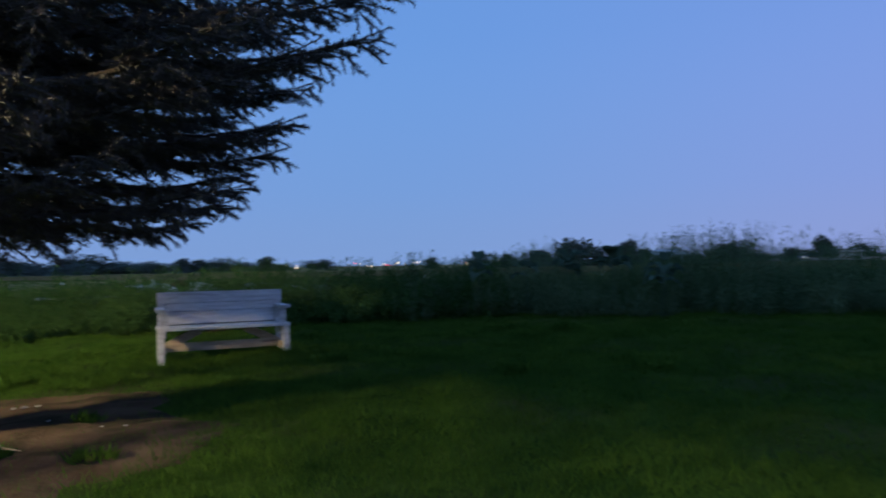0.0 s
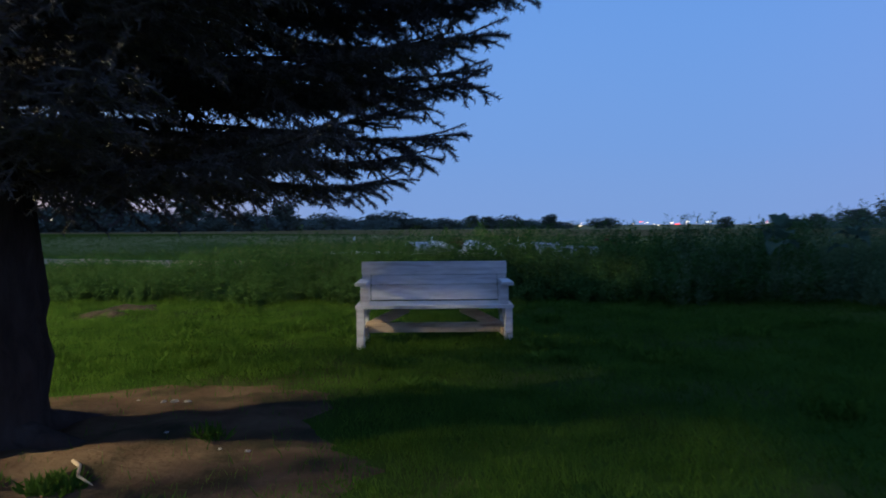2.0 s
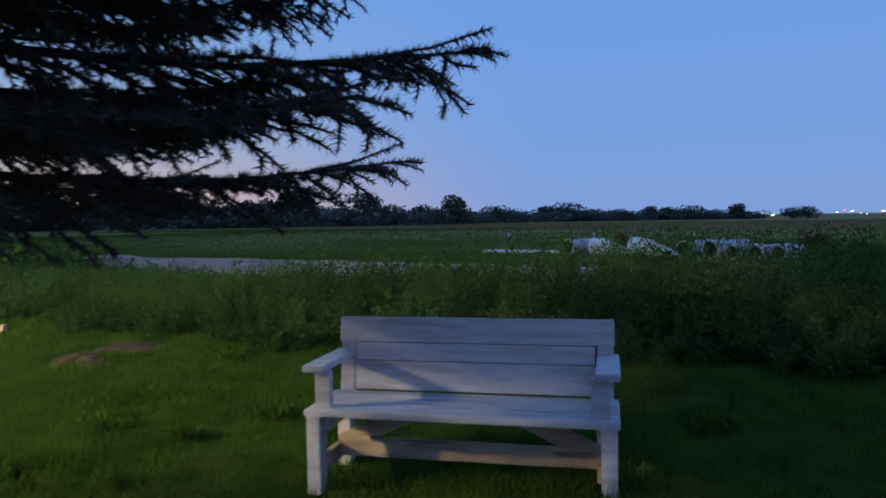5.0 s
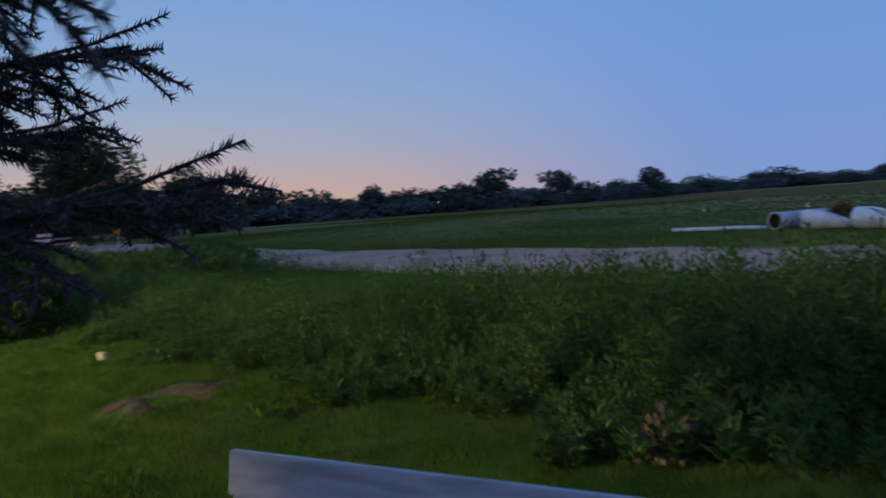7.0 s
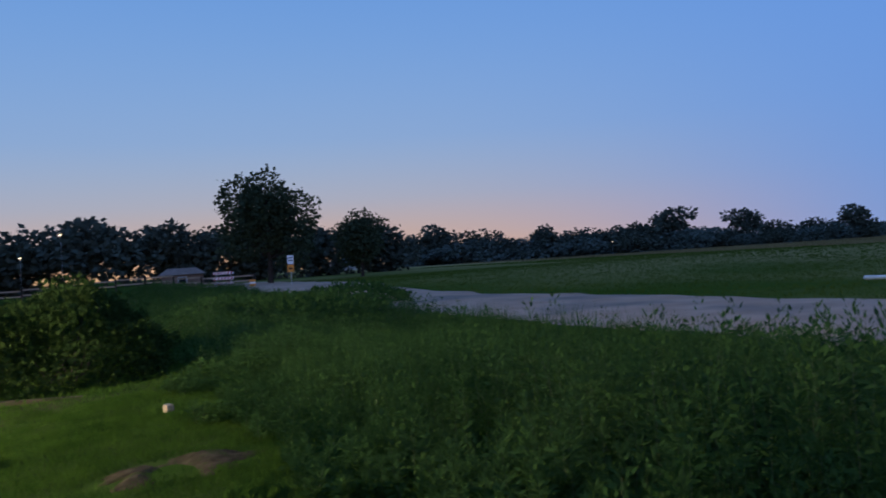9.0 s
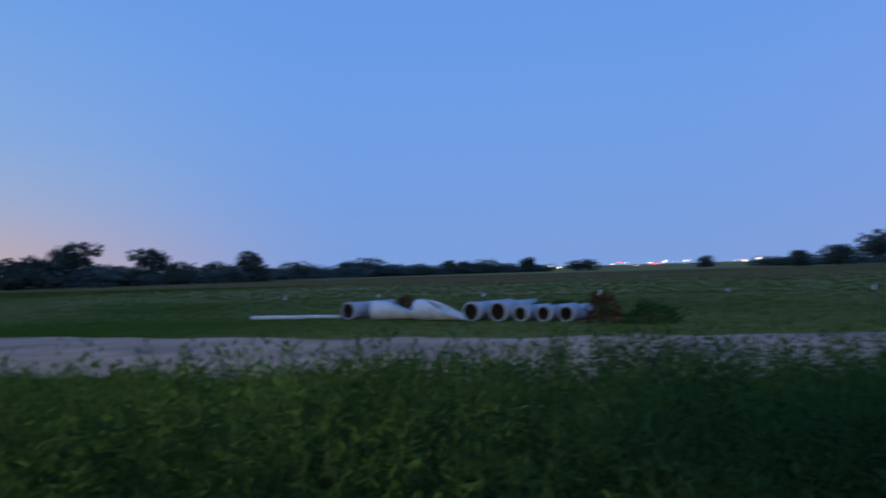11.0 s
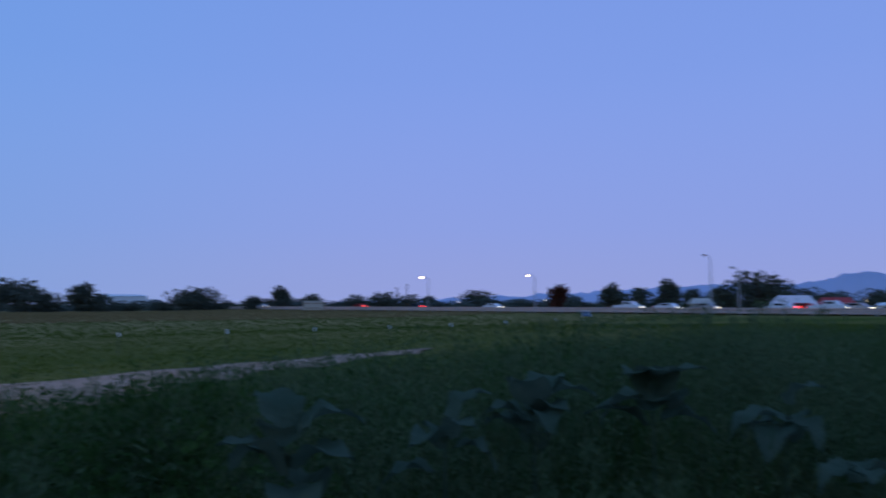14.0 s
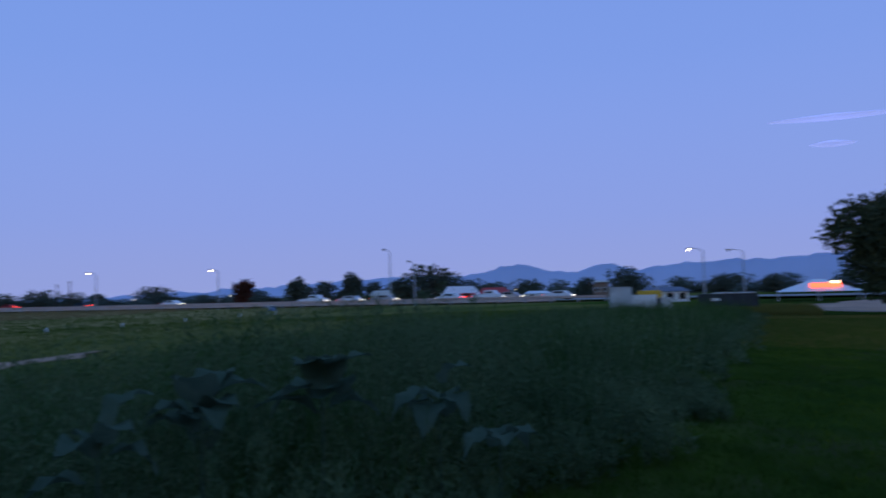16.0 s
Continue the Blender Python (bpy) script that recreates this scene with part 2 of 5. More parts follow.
M_BLUE = material("blue_sheet", (0.05, 0.15, 0.36), (0.08, 0.20, 0.44), 4, 0.4, 0.05, 40)
M_BLACK = material("black_rubber", (0.012, 0.012, 0.012), (0.022, 0.022, 0.022), 8, 0.8, 0.1, 40)
M_ROOF = material("slate_roof", (0.10, 0.12, 0.16), (0.15, 0.17, 0.21), 2, 0.7, 0.3, 20)
M_BRICK = material("brown_siding", (0.22, 0.14, 0.10), (0.30, 0.20, 0.15), 2, 0.8, 0.3, 20)
M_CREAM = material("cream_siding", (0.50, 0.43, 0.34), (0.60, 0.53, 0.43), 2, 0.8, 0.2, 20)
M_TIMBER = material("dark_timber", (0.040, 0.028, 0.020), (0.070, 0.050, 0.035), 6, 0.9, 0.5, 30, stretch=(1, 6, 6))
M_STONE = material("field_stone", (0.20, 0.18, 0.16), (0.32, 0.29, 0.26), 5, 0.9, 0.5, 30)
M_GLASS = material("dark_glass", (0.015, 0.018, 0.022), (0.025, 0.028, 0.032), 2, 0.08, 0)
# distance haze is painted into both ranges as pale blue
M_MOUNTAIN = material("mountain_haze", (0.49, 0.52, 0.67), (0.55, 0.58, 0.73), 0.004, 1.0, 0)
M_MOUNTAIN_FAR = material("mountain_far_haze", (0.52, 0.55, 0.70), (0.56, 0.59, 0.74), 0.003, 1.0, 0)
G_LAMP = glow("lamp_glow", (1.0, 0.80, 0.50), 14)
G_HEAD = glow("headlight_glow", (1.0, 0.86, 0.62), 2.6)
G_TAIL = glow("tail_glow", (1.0, 0.05, 0.03), 5)
G_CITY = glow("city_glow", (1.0, 0.72, 0.42), 3.5)
# clouds glow by themselves in place of skylight falling on them
G_CLOUD = glow("cloud_glow", (0.275, 0.345, 0.70), 0.86)
G_SIGN = glow("sign_glow", (1.0, 0.13, 0.05), 2.5)

# ---- ground, roads ----
def lines(lo, hi, fine):
    """Grid lines: close together near the lawn, far apart at the horizon."""
    a = list(np.arange(lo, hi, fine))
    step, v = fine, hi
    while v < 4850:
        a.append(v)
        step *= 1.16
        v += step
    step, v = fine, lo - fine
    while v > -4850:
        a.append(v)
        step *= 1.16
        v -= step
    return np.array(sorted(a))


def sheet(name, xs, ys, mat_):
    gx, gy = np.meshgrid(xs, ys)
    z = gz(gx, gy)
    v = np.stack([gx, gy, z], -1).reshape(-1, 3)
    w = len(xs)
    i = (np.arange(len(ys) - 1)[:, None] * w + np.arange(w - 1)[None]).ravel()
    me = mesh_from(name, v, np.stack([i, i + 1, i + w + 1, i + w], -1), mat_)
    for p in me.polygons:
        p.use_smooth = True
    return new(name, me)


def ground_material():
    """Mown lawn near by; rough field with dry bands beyond the road."""
    m = material("ground_cover", (0.022, 0.045, 0.007), (0.042, 0.070, 0.011), 1.6, 0.95, 0.6, 24, spot=(0.050, 0.055, 0.020), spot_scale=0.5)
    nt = m.node_tree
    n, ln = nt.nodes, nt.links
    b = n["Principled BSDF"]
    lawn = b.inputs["Base Color"].links[0].from_socket
    tc = n.new("ShaderNodeTexCoord")
    mp = n.new("ShaderNodeMapping")
    mp.inputs["Scale"].default_value = (0.03, 0.06, 1)
    ln.new(tc.outputs["Object"], mp.inputs[0])
    t = n.new("ShaderNodeTexNoise")
    t.inputs["Scale"].default_value, t.inputs["Detail"].default_value = 1.0, 9
    ln.new(mp.outputs[0], t.inputs["Vector"])
    r = n.new("ShaderNodeValToRGB")
    e = r.color_ramp.elements
    e[0].position, e[0].color = 0.40, (0.046, 0.088, 0.012, 1)
    e[1].position, e[1].color = 0.62, (0.125, 0.128, 0.028, 1)
    ln.new(t.outputs["Fac"], r.inputs[0])
    far = n.new("ShaderNodeValToRGB")
    far.color_ramp.elements[0].color, far.color_ramp.elements[1].color = (0.27, 0.20, 0.075, 1), (0.34, 0.25, 0.11, 1)
    ln.new(t.outputs["Fac"], far.inputs[0])
    sep = n.new("ShaderNodeSeparateXYZ")
    ln.new(tc.outputs["Object"], sep.inputs[0])

    def span(a, b_):
        s = n.new("ShaderNodeMapRange")
        s.inputs[1].default_value, s.inputs[2].default_value = a, b_
        wob = n.new("ShaderNodeMath")
        wob.operation = "MULTIPLY_ADD"
        wob.inputs[1].default_value = (b_ - a) * 1.2
        ln.new(t.outputs["Fac"], wob.inputs[0])
        ln.new(sep.outputs["Y"], wob.inputs[2])
        ln.new(wob.outputs[0], s.inputs[0])
        return s.outputs[0]

    m1 = n.new("ShaderNodeMix")
    m1.data_type = "RGBA"
    ln.new(span(60, 130), m1.inputs[0])
    ln.new(r.outputs[0], m1.inputs[6])
    ln.new(far.outputs[0], m1.inputs[7])
    m2 = n.new("ShaderNodeMix")
    m2.data_type = "RGBA"
    ln.new(span(13, 18), m2.inputs[0])
    ln.new(lawn, m2.inputs[6])
    ln.new(m1.outputs[2], m2.inputs[7])
    ln.new(m2.outputs[2], b.inputs["Base Color"])
    return m


ground = sheet("ground", lines(-26, 22, 0.22), lines(-4, 36, 0.2), ground_material())
tagged(ground, "mown green lawn that runs into a rough grass field", "ground", kind="structure")


def road_mid(x):
    """Centre line of the gravel road."""
    return 25.4 + 0.33 * np.logaddexp(0, (np.asarray(x, float) + 6) / 3) * 3 - 2.6 * smooth(-22, -50, x)


def ribbon(name, mat_, xs, mid, half, lift, label, wobble=0.0, along_y=False):
    v = []
    for x in xs:
        for k in (-1, -0.5, 0, 0.5, 1):
            s = mid(x) + k * ((half(x) if callable(half) else half) + (wobble * noise.noise((x * 0.35, k * 3.0, 1.0)) if abs(k) == 1 else 0))
            px, py = (s, x) if along_y else (x, s)
            v.append((px, py, gzf(px, py) + lift + (0.02 if abs(k) < 1 else -0.03)))
    i = (np.arange(len(xs) - 1)[:, None] * 5 + np.arange(4)[None]).ravel()
    ob = new(name, mesh_from(name, v, np.stack([i, i + 1, i + 6, i + 5], -1), mat_))
    return tagged(ob, label, "road", kind="structure")


ribbon("road", M_ROAD, np.arange(-90, 22, 0.8), lambda x: float(road_mid(x) + 1.5 * smooth(-4, 14, x)), lambda x: float(4.3 - 2.3 * smooth(-4, 10, x) - 1.6 * smooth(8, 21, x)), 0.05, "pale pinkish gravel road with ragged grassy edges", 1.3)
ribbon("highway", M_ASPHALT, np.arange(-20, 1200, 12), lambda y: 115.0, 11.0, 0.35, "grey asphalt highway on a low bank", 0.0, True)


def patch(name, cx, cy, rx, ry, mat_, seed, lift, label, pit=None, rough=0.35):
    """A patch of bare soil with an uneven outline, lying on the lawn; pit: depth of a hole in it."""
    bm = bmesh.new()
    rings, seg = 9, 48
    grid = []
    for k in range(rings + 1):
        row = []
        for j in range(seg):
            a = 2 * math.pi * j / seg
            w = 1 + rough * noise.noise((math.cos(a) * 1.7, math.sin(a) * 1.7, seed)) + 0.5 * rough * noise.noise((math.cos(a) * 5, math.sin(a) * 5, seed))
            f = k / rings
            x, y = cx + rx * w * f * math.cos(a), cy + ry * w * f * math.sin(a)
            h = lift * (1 - f ** 4) + 0.05 * noise.noise((x * 3, y * 3, seed)) * (1 - f)
            if pit:
                d = math.hypot((x - cx - 0.12) / 0.26, (y - cy) / 0.2)
                h += pit * math.exp(-d * d) + 0.018 * math.exp(-(d - 1.6) ** 2 * 3)
            row.append(bm.verts.new((x, y, gzf(x, y) + h - 0.03 * f ** 8)))
        grid.append(row)
    for k in range(rings):
        for j in range(seg):
            q = [grid[k][j], grid[k][(j + 1) % seg], grid[k + 1][(j + 1) % seg], grid[k + 1][j]]
            if k == 0:
                q = [grid[1][j], grid[1][(j + 1) % seg], grid[0][0]]
            bm.faces.new(q)
    loose = [v for v in bm.verts if not v.link_faces]
    bmesh.ops.delete(bm, geom=loose, context="VERTS")
    ob = new(name, to_mesh(name, bm, mat_, True))
    return tagged(ob, label, "dirt", kind="structure")


patch("ground_dirt", -3.55, 5.2, 1.85, 2.1, M_DIRT, 4.0, 0.045, "worn bare brown dirt under the spruce", rough=0.3)
patch("ground_burrow", -8.2, 10.2, 0.36, 0.72, M_SOIL, 9.0, 0.042, "small patch of dug up brown soil with a hole", pit=-0.13, rough=0.6)
patch("gravel_lot", 66, -4, 22, 12.5, M_ROAD, 2.0, 0.12, "pale gravel lot beside the lawn", rough=0.2)


def ridge(name, radius, base, bumps, mat_, b0, b1, seed, rough, label):
    """A far mountain range, as a long solid ridge on a circle round the place; bumps: bearing, width, height."""
    v, n_ = [], 460
    for i in range(n_ + 1):
        b = radians(b0 + (b1 - b0) * i / n_)
        deg = math.degrees(b)
        h = base * float(smooth(-0.12, 0.36, i / n_)) + sum(k * math.exp(-((deg - c) / w) ** 2) for c, w, k in bumps)
        h += rough * noise.fractal((deg * 0.5, seed, 0.0), 0.8, 2.0, 7)
        for r, z in ((radius, -30), (radius + 60, max(h, 2)), (radius + 400, -30)):
            v.append((-math.sin(b) * r, 9 + math.cos(b) * r, z))
    i = np.arange(n_) * 3
    f = np.concatenate([np.stack([i, i + 1, i + 4, i + 3], -1), np.stack([i + 1, i + 2, i + 5, i + 4], -1)])
    return tagged(new(name, mesh_from(name, v, f, mat_)), label, "mountain", kind="structure")


# the haze over the ranges is in their colours only
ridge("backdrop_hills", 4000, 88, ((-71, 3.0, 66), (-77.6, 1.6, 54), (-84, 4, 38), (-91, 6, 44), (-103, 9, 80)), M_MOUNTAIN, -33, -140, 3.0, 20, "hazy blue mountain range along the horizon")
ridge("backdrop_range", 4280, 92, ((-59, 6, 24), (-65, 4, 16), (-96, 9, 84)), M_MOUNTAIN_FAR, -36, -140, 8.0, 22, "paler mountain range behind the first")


def cloud(b0, b1_, elev, thick, seed, label):
    """A thin far cloud streak, built as a flattened body."""
    bm = bmesh.new()
    bmesh.ops.create_uvsphere(bm, u_segments=40, v_segments=12, radius=1)
    mid, half = radians((b0 + b1_) / 2), 4300 * radians(abs(b1_ - b0)) / 2
    for v in bm.verts:
        k = 1 + 0.4 * noise.noise((v.co.x * 3, v.co.z * 2, seed))
        v.co = Vector((v.co.x * half, v.co.y * 60, v.co.z * thick * k * (1 - 0.6 * abs(v.co.x))))
    ob = new("backdrop_cloud", to_mesh("backdrop_cloud", bm, G_CLOUD, True))
    ob.matrix_world = pose(-math.sin(mid) * 4300, 9 + math.cos(mid) * 4300, 4300 * math.tan(radians(elev)), 0, 1.5, math.degrees(mid))
    return tagged(ob, label, "cloud", kind="structure")


cloud(-89.6, -98.5, 11.5, 13, 2.0, "thin pale streak of cloud in the dusk sky")
cloud(-92.3, -95.2, 9.7, 15, 5.0, "small pale cloud in the dusk sky")


# ---- plants ----
def frames(a):
    """Unit vectors across the directions a."""
    up = np.where(np.abs(a[:, 2:3]) > 0.9, [[1.0, 0, 0]], [[0, 0, 1.0]])
    s = np.cross(a, up)
    s /= np.linalg.norm(s, axis=1, keepdims=True)
    return s, np.cross(s, a)


def leaf_quads(p, d, length, width, turn):
    """Kite-shaped leaves: at p, along d, turned round their own axis."""
    s, u = frames(d)
    s = s * np.cos(turn)[:, None] + u * np.sin(turn)[:, None]
    L, W = length[:, None], width[:, None]
    v = np.stack([p, p + d * L * 0.45 + s * W, p + d * L, p + d * L * 0.45 - s * W], 1).reshape(-1, 3)
    i = np.arange(len(p)) * 4
    return v, np.stack([i, i + 1, i + 2, i + 3], -1)


def spikes(p, d, length, width, turn):
    """Narrow triangles: needles and grass blades."""
    s, u = frames(d)
    s = s * np.cos(turn)[:, None] + u * np.sin(turn)[:, None]
    W = width[:, None]
    v = np.stack([p - s * W, p + s * W, p + d * length[:, None]], 1).reshape(-1, 3)
    i = np.arange(len(p)) * 3
    return v, np.stack([i, i + 1, i + 2], -1)


def unit(v):
    return v / np.linalg.norm(v, axis=1, keepdims=True)


def stuff(name, vf, mat_, label, category):
    return tagged(new(name, mesh_from(name, vf[0], vf[1], mat_)), label, category, kind="stuff")


EDGE_X = [-60, -15.5, -10, -6, -4, -2.8, -1, 1, 3.4, 6.3, 10, 17, 46]
EDGE_Y = [11.5, 10.7, 11.1, 11.3, 11.4, 11.8, 12.0, 11.9, 11.1, 10.6, 10.4, 10.5, 10.7]


def edge(x):
    """Where the lawn ends and the weeds begin."""
    return np.interp(x, EDGE_X, EDGE_Y) + 0.25 * np.sin(x * 2.1) + 0.15 * np.sin(x * 5.3 + 1)


def lawn_blades(n, x0, x1, y0, y1, h0, h1, w):
    x, y = rng.uniform(x0, x1, n), rng.uniform(y0, y1, n)
    wob = np.array([noise.noise((a * 1.1, b * 1.1, 5)) for a, b in zip(x[::8], y[::8])]).repeat(8)[:n]
    bare = ((x + 3.55) / 1.75) ** 2 + ((y - 5.2) / 2.0) ** 2 + wob * 0.7
    burrow = ((x + 8.2) / 0.38) ** 2 + ((y - 10.2) / 0.7) ** 2 < 1
    thin = 0.96 * (1 - smooth(0.75, 1.15, bare)) * np.where(wob > 0.33, 0.55, 1.0)
    keep = (y < edge(x) + 0.5) & (rng.random(n) > thin) & ~(burrow & (rng.random(n) > 0.10))
    x, y, wob = x[keep], y[keep], wob[keep]
    m = len(x)
    d = unit(np.stack([rng.normal(0, 0.55, m), rng.normal(0, 0.55, m), np.ones(m)], -1))
    fine = np.sin(x * 9 + 3 * np.sin(y * 4)) * np.sin(y * 11 + 2 * np.sin(x * 5))
    length = rng.uniform(h0, h1, m) * (1 + 1.1 * wob + 0.45 * fine)
    p = np.stack([x, y, gz(x, y) - 0.01], -1)
    return spikes(p, d, length, np.full(m, w), rng.uniform(0, 6.3, m))


stuff("lawn_grass", lawn_blades(480000, -13, 6.5, 2.2, 12.6, 0.035, 0.095, 0.0042), M_GRASS, "short mown green lawn grass", "grass")
stuff("lawn_grass_far", lawn_blades(150000, 6.5, 40, 1, 11.5, 0.04, 0.09, 0.010), M_GRASS, "mown green lawn grass along the weeds", "grass")
stuff("lawn_grass_west", lawn_blades(40000, -30, -13, 2, 11.5, 0.06, 0.13, 0.009), M_GRASS, "mown green lawn grass beside the bush", "grass")


BURDOCKS = ((3.45, 11.6, 0.84, 8, 1.0), (3.25, 11.1, 0.64, 5, 0.85), (0.55, 12.4, 0.92, 8, 0.95), (2.05, 12.35, 0.95, 9, 1.1), (2.75, 12.05, 0.90, 8, 1.15), (1.35, 12.3, 0.92, 6, 0.8))


def weeds(n, x0, x1, depth0, depth1, leaves, size, boost=1.0, slim=1.0):
    """Tall leafy weeds: returns stems and leaves, joined."""
    x = rng.uniform(x0, x1, n)
    off = rng.uniform(depth0, depth1, n)
    y = edge(x) + off
    patchy = np.array([noise.noise((a * 0.55, b * 0.55, 11)) for a, b in zip(x, y)])
    tall = 0.92 + 0.38 * smooth(-3, 4.5, x) - 0.22 * smooth(-8, -16, x) - 0.28 * smooth(7, 14, x) - 0.36 * smooth(16, 30, x) + 0.07 * smooth(-9, -6, x) + 0.33 * smooth(-6.5, -3.2, x) * (1 - smooth(4, 8, x))
    tall = tall + 0.50 * np.exp(-((x + 26) / 5) ** 2) - 0.40 * smooth(-22, -18, x) * (1 - smooth(-9, -5, x)) * smooth(1.0, 3.5, off)
    h = tall * (0.76 + 0.50 * patchy + rng.normal(0, 0.13, n) + 0.2 * (rng.random(n) > 0.9)) * (0.32 + 0.68 * smooth(-0.2, 1.9, off))
    h = h * (1 - 0.23 * smooth(2.2, 4.0, off) * smooth(-3, 0, x) * (1 - smooth(9, 14, x)))
    slow = np.array([noise.noise((a * 0.22, b * 0.22, 31)) for a, b in zip(x, y)])
    h = np.clip(h * boost * (1 + 0.35 * slow), 0.18, 1.2 + 0.25 * smooth(0.5, 3, x) - 0.35 * smooth(6, 10, x))
    for bx, by, bh, bn, bs in BURDOCKS:
        h = np.where(np.hypot(x - bx + 0.1, y - by + 0.15) < 0.34 * bs, np.minimum(h, bh * 0.92), h)
    keep = y < road_mid(x) - 4.0 + 0.8 * patchy
    x, y, h = x[keep], y[keep], h[keep]
    m = len(x)
    p = np.stack([x, y, gz(x, y) - 0.02], -1)
    lean = unit(np.stack([rng.normal(0, 0.13, m), rng.normal(0, 0.13, m), np.ones(m)], -1))
    stems = spikes(p, lean, h, np.full(m, 0.004 * size), rng.uniform(0, 6.3, m))
    # leaves sit on short side shoots, widest at mid height
    t = rng.uniform(0.10, 1.0, (m, leaves))
    az = rng.uniform(0, 6.3, (m, leaves))
    reach = 0.16 * np.sin(np.pi * np.clip(t, 0, 0.96)) ** 0.8 * rng.uniform(0, 1, (m, leaves)) * np.clip(h, 0.3, 1.0)[:, None]
    q = p[:, None] + lean[:, None] * (h[:, None] * t)[..., None]
    q = q + np.stack([np.cos(az) * reach, np.sin(az) * reach, reach * 0.6], -1)
    az = az + rng.normal(0, 0.7, (m, leaves))
    rise = rng.uniform(-0.4, 1.0, (m, leaves)) + 1.2 * smooth(0.7, 1.0, t) + 1.2 * (1 - slim)
    d = np.stack([np.cos(az), np.sin(az), rise], -1).reshape(-1, 3)
    ln = (rng.uniform(0.045, 0.115, (m, leaves)) * (1.15 - 0.6 * t) * size).ravel()
    lv = leaf_quads(q.reshape(-1, 3), unit(d), ln, ln * slim * rng.uniform(0.12, 0.24, ln.shape), rng.normal(0, 0.6, ln.shape))
    return stems, lv


def weed_bed(tag, mt, words, *a):
    st, lv = weeds(*a)
    stuff("weed_stems" + tag, st, M_STEM, "thin stems of tall green weeds", "weeds")
    stuff("weed_leaves" + tag, lv, mt, words, "weeds")


LUSH, PALE = "dense tall green weeds along the lawn", "dense tall weeds along the lawn, brightened to grey-green"
weed_bed("", M_WEED, LUSH, 2900, -13, 1.0, -0.15, 3.2, 84, 1.0, 1.0, 0.8)
weed_bed("_front", M_WEED_BRIGHT, PALE, 1900, -0.8, 9.5, -0.15, 3.4, 95, 0.85, 1.0, 0.55)
weed_bed("_bank", M_WEED, LUSH, 4200, -15, 6, 2.6, 9.5, 40, 1.2, 0.86, 0.75)
weed_bed("_east", M_WEED_BRIGHT, PALE, 6500, 6, 46, -0.15, 12.0, 30, 1.4, 1.0, 0.7)
weed_bed("_verge", M_WEED_BRIGHT, PALE, 3000, 0, 40, 9.0, 20.0, 22, 1.4, 1.0, 0.7)
weed_bed("_roadside", M_WEED, LUSH, 1500, -14, 26, 6.5, 17.0, 34, 1.7, 0.92)
weed_bed("_west", M_WEED, "green weeds in a low mound beside the road", 4500, -60, -13, 0.0, 9.0, 24, 1.6)


def tall_grass(n, x0, x1, depth, h, w):
    x = rng.uniform(x0, x1, n)
    y = edge(x) + 0.5 + rng.uniform(0, 1, n) * depth
    ok = y < road_mid(x) - 3.8
    x, y = x[ok], y[ok]
    m = len(x)
    pat = np.array([noise.noise((a * 0.7, b * 0.7, 21)) for a, b in zip(x, y)])
    d = unit(np.stack([rng.normal(0, 0.22, m), rng.normal(0, 0.22, m), np.ones(m)], -1))
    ln = h * (1 + 0.6 * smooth(-1.5, 4.5, x)) * rng.uniform(0.45, 1.0, m) * (0.9 + 0.6 * pat) * (0.4 + 0.6 * smooth(-0.2, 1.0, y - edge(x)))
    return spikes(np.stack([x, y, gz(x, y) - 0.02], -1), d, ln, np.full(m, w), rng.uniform(0, 6.3, m))


stuff("tall_grass", tall_grass(16000, -14, 10, 4.5, 0.8, 0.0045), M_WEED, "tall green grass among the weeds", "grass")
stuff("tall_grass_bank", tall_grass(40000, -50, 46, 9.5, 0.8, 0.010), M_WEED, "tall green grass on the bank", "grass")


def tufts(n, x0, x1, y0, y1, h, w, power=1.0):
    x = rng.uniform(x0, x1, n)
    y = y0 + (y1 - y0) * rng.random(n) ** power
    edge_d = np.abs(y - road_mid(x))
    ok = (edge_d > 3.6 + rng.uniform(0, 1.6, n)) | (x > 36) | (x < -90) | ((x > 3) & (rng.random(n) > 0.45))
    x, y = x[ok], y[ok]
    x, y = np.repeat(x, 4), np.repeat(y, 4)
    m = len(x)
    x, y = x + rng.normal(0, 0.10, m), y + rng.normal(0, 0.10, m)
    d = unit(np.stack([rng.normal(0, 0.4, m), rng.normal(0, 0.4, m), np.ones(m)], -1))
    return spikes(np.stack([x, y, gz(x, y) - 0.02], -1), d, rng.uniform(0.5, 1.0, m) * h, np.full(m, w), rng.uniform(0, 6.3, m))


stuff("field_grass", tufts(65000, -70, 60, 19, 62, 0.16, 0.016, 1.3), M_FIELD_GRASS, "low green grass and weeds over the field", "grass")
stuff("field_grass_far", tufts(16000, -120, 98, 60, 105, 0.20, 0.05, 1.1), M_FIELD_GRASS, "rough grass over the far field", "grass")
stuff("dry_grass", tufts(26000, -190, 98, 100, 215, 0.45, 0.10, 1.0), M_DRY, "band of dry yellow grass before the far trees", "grass")

# strips where light falls on the grass; the brightness is in their colour
stuff("lot_grass", tufts(4000, 45, 60, 7.5, 14, 0.55, 0.022), M_LIT_GRASS, "tall tan-green grass beside the gravel lot", "grass")
stuff("dry_lawn_grass", tufts(16000, 19, 44, 1, 10.6, 0.10, 0.022), M_LIT_GRASS, "lawn grass beside the gravel lot, painted lit olive", "grass")


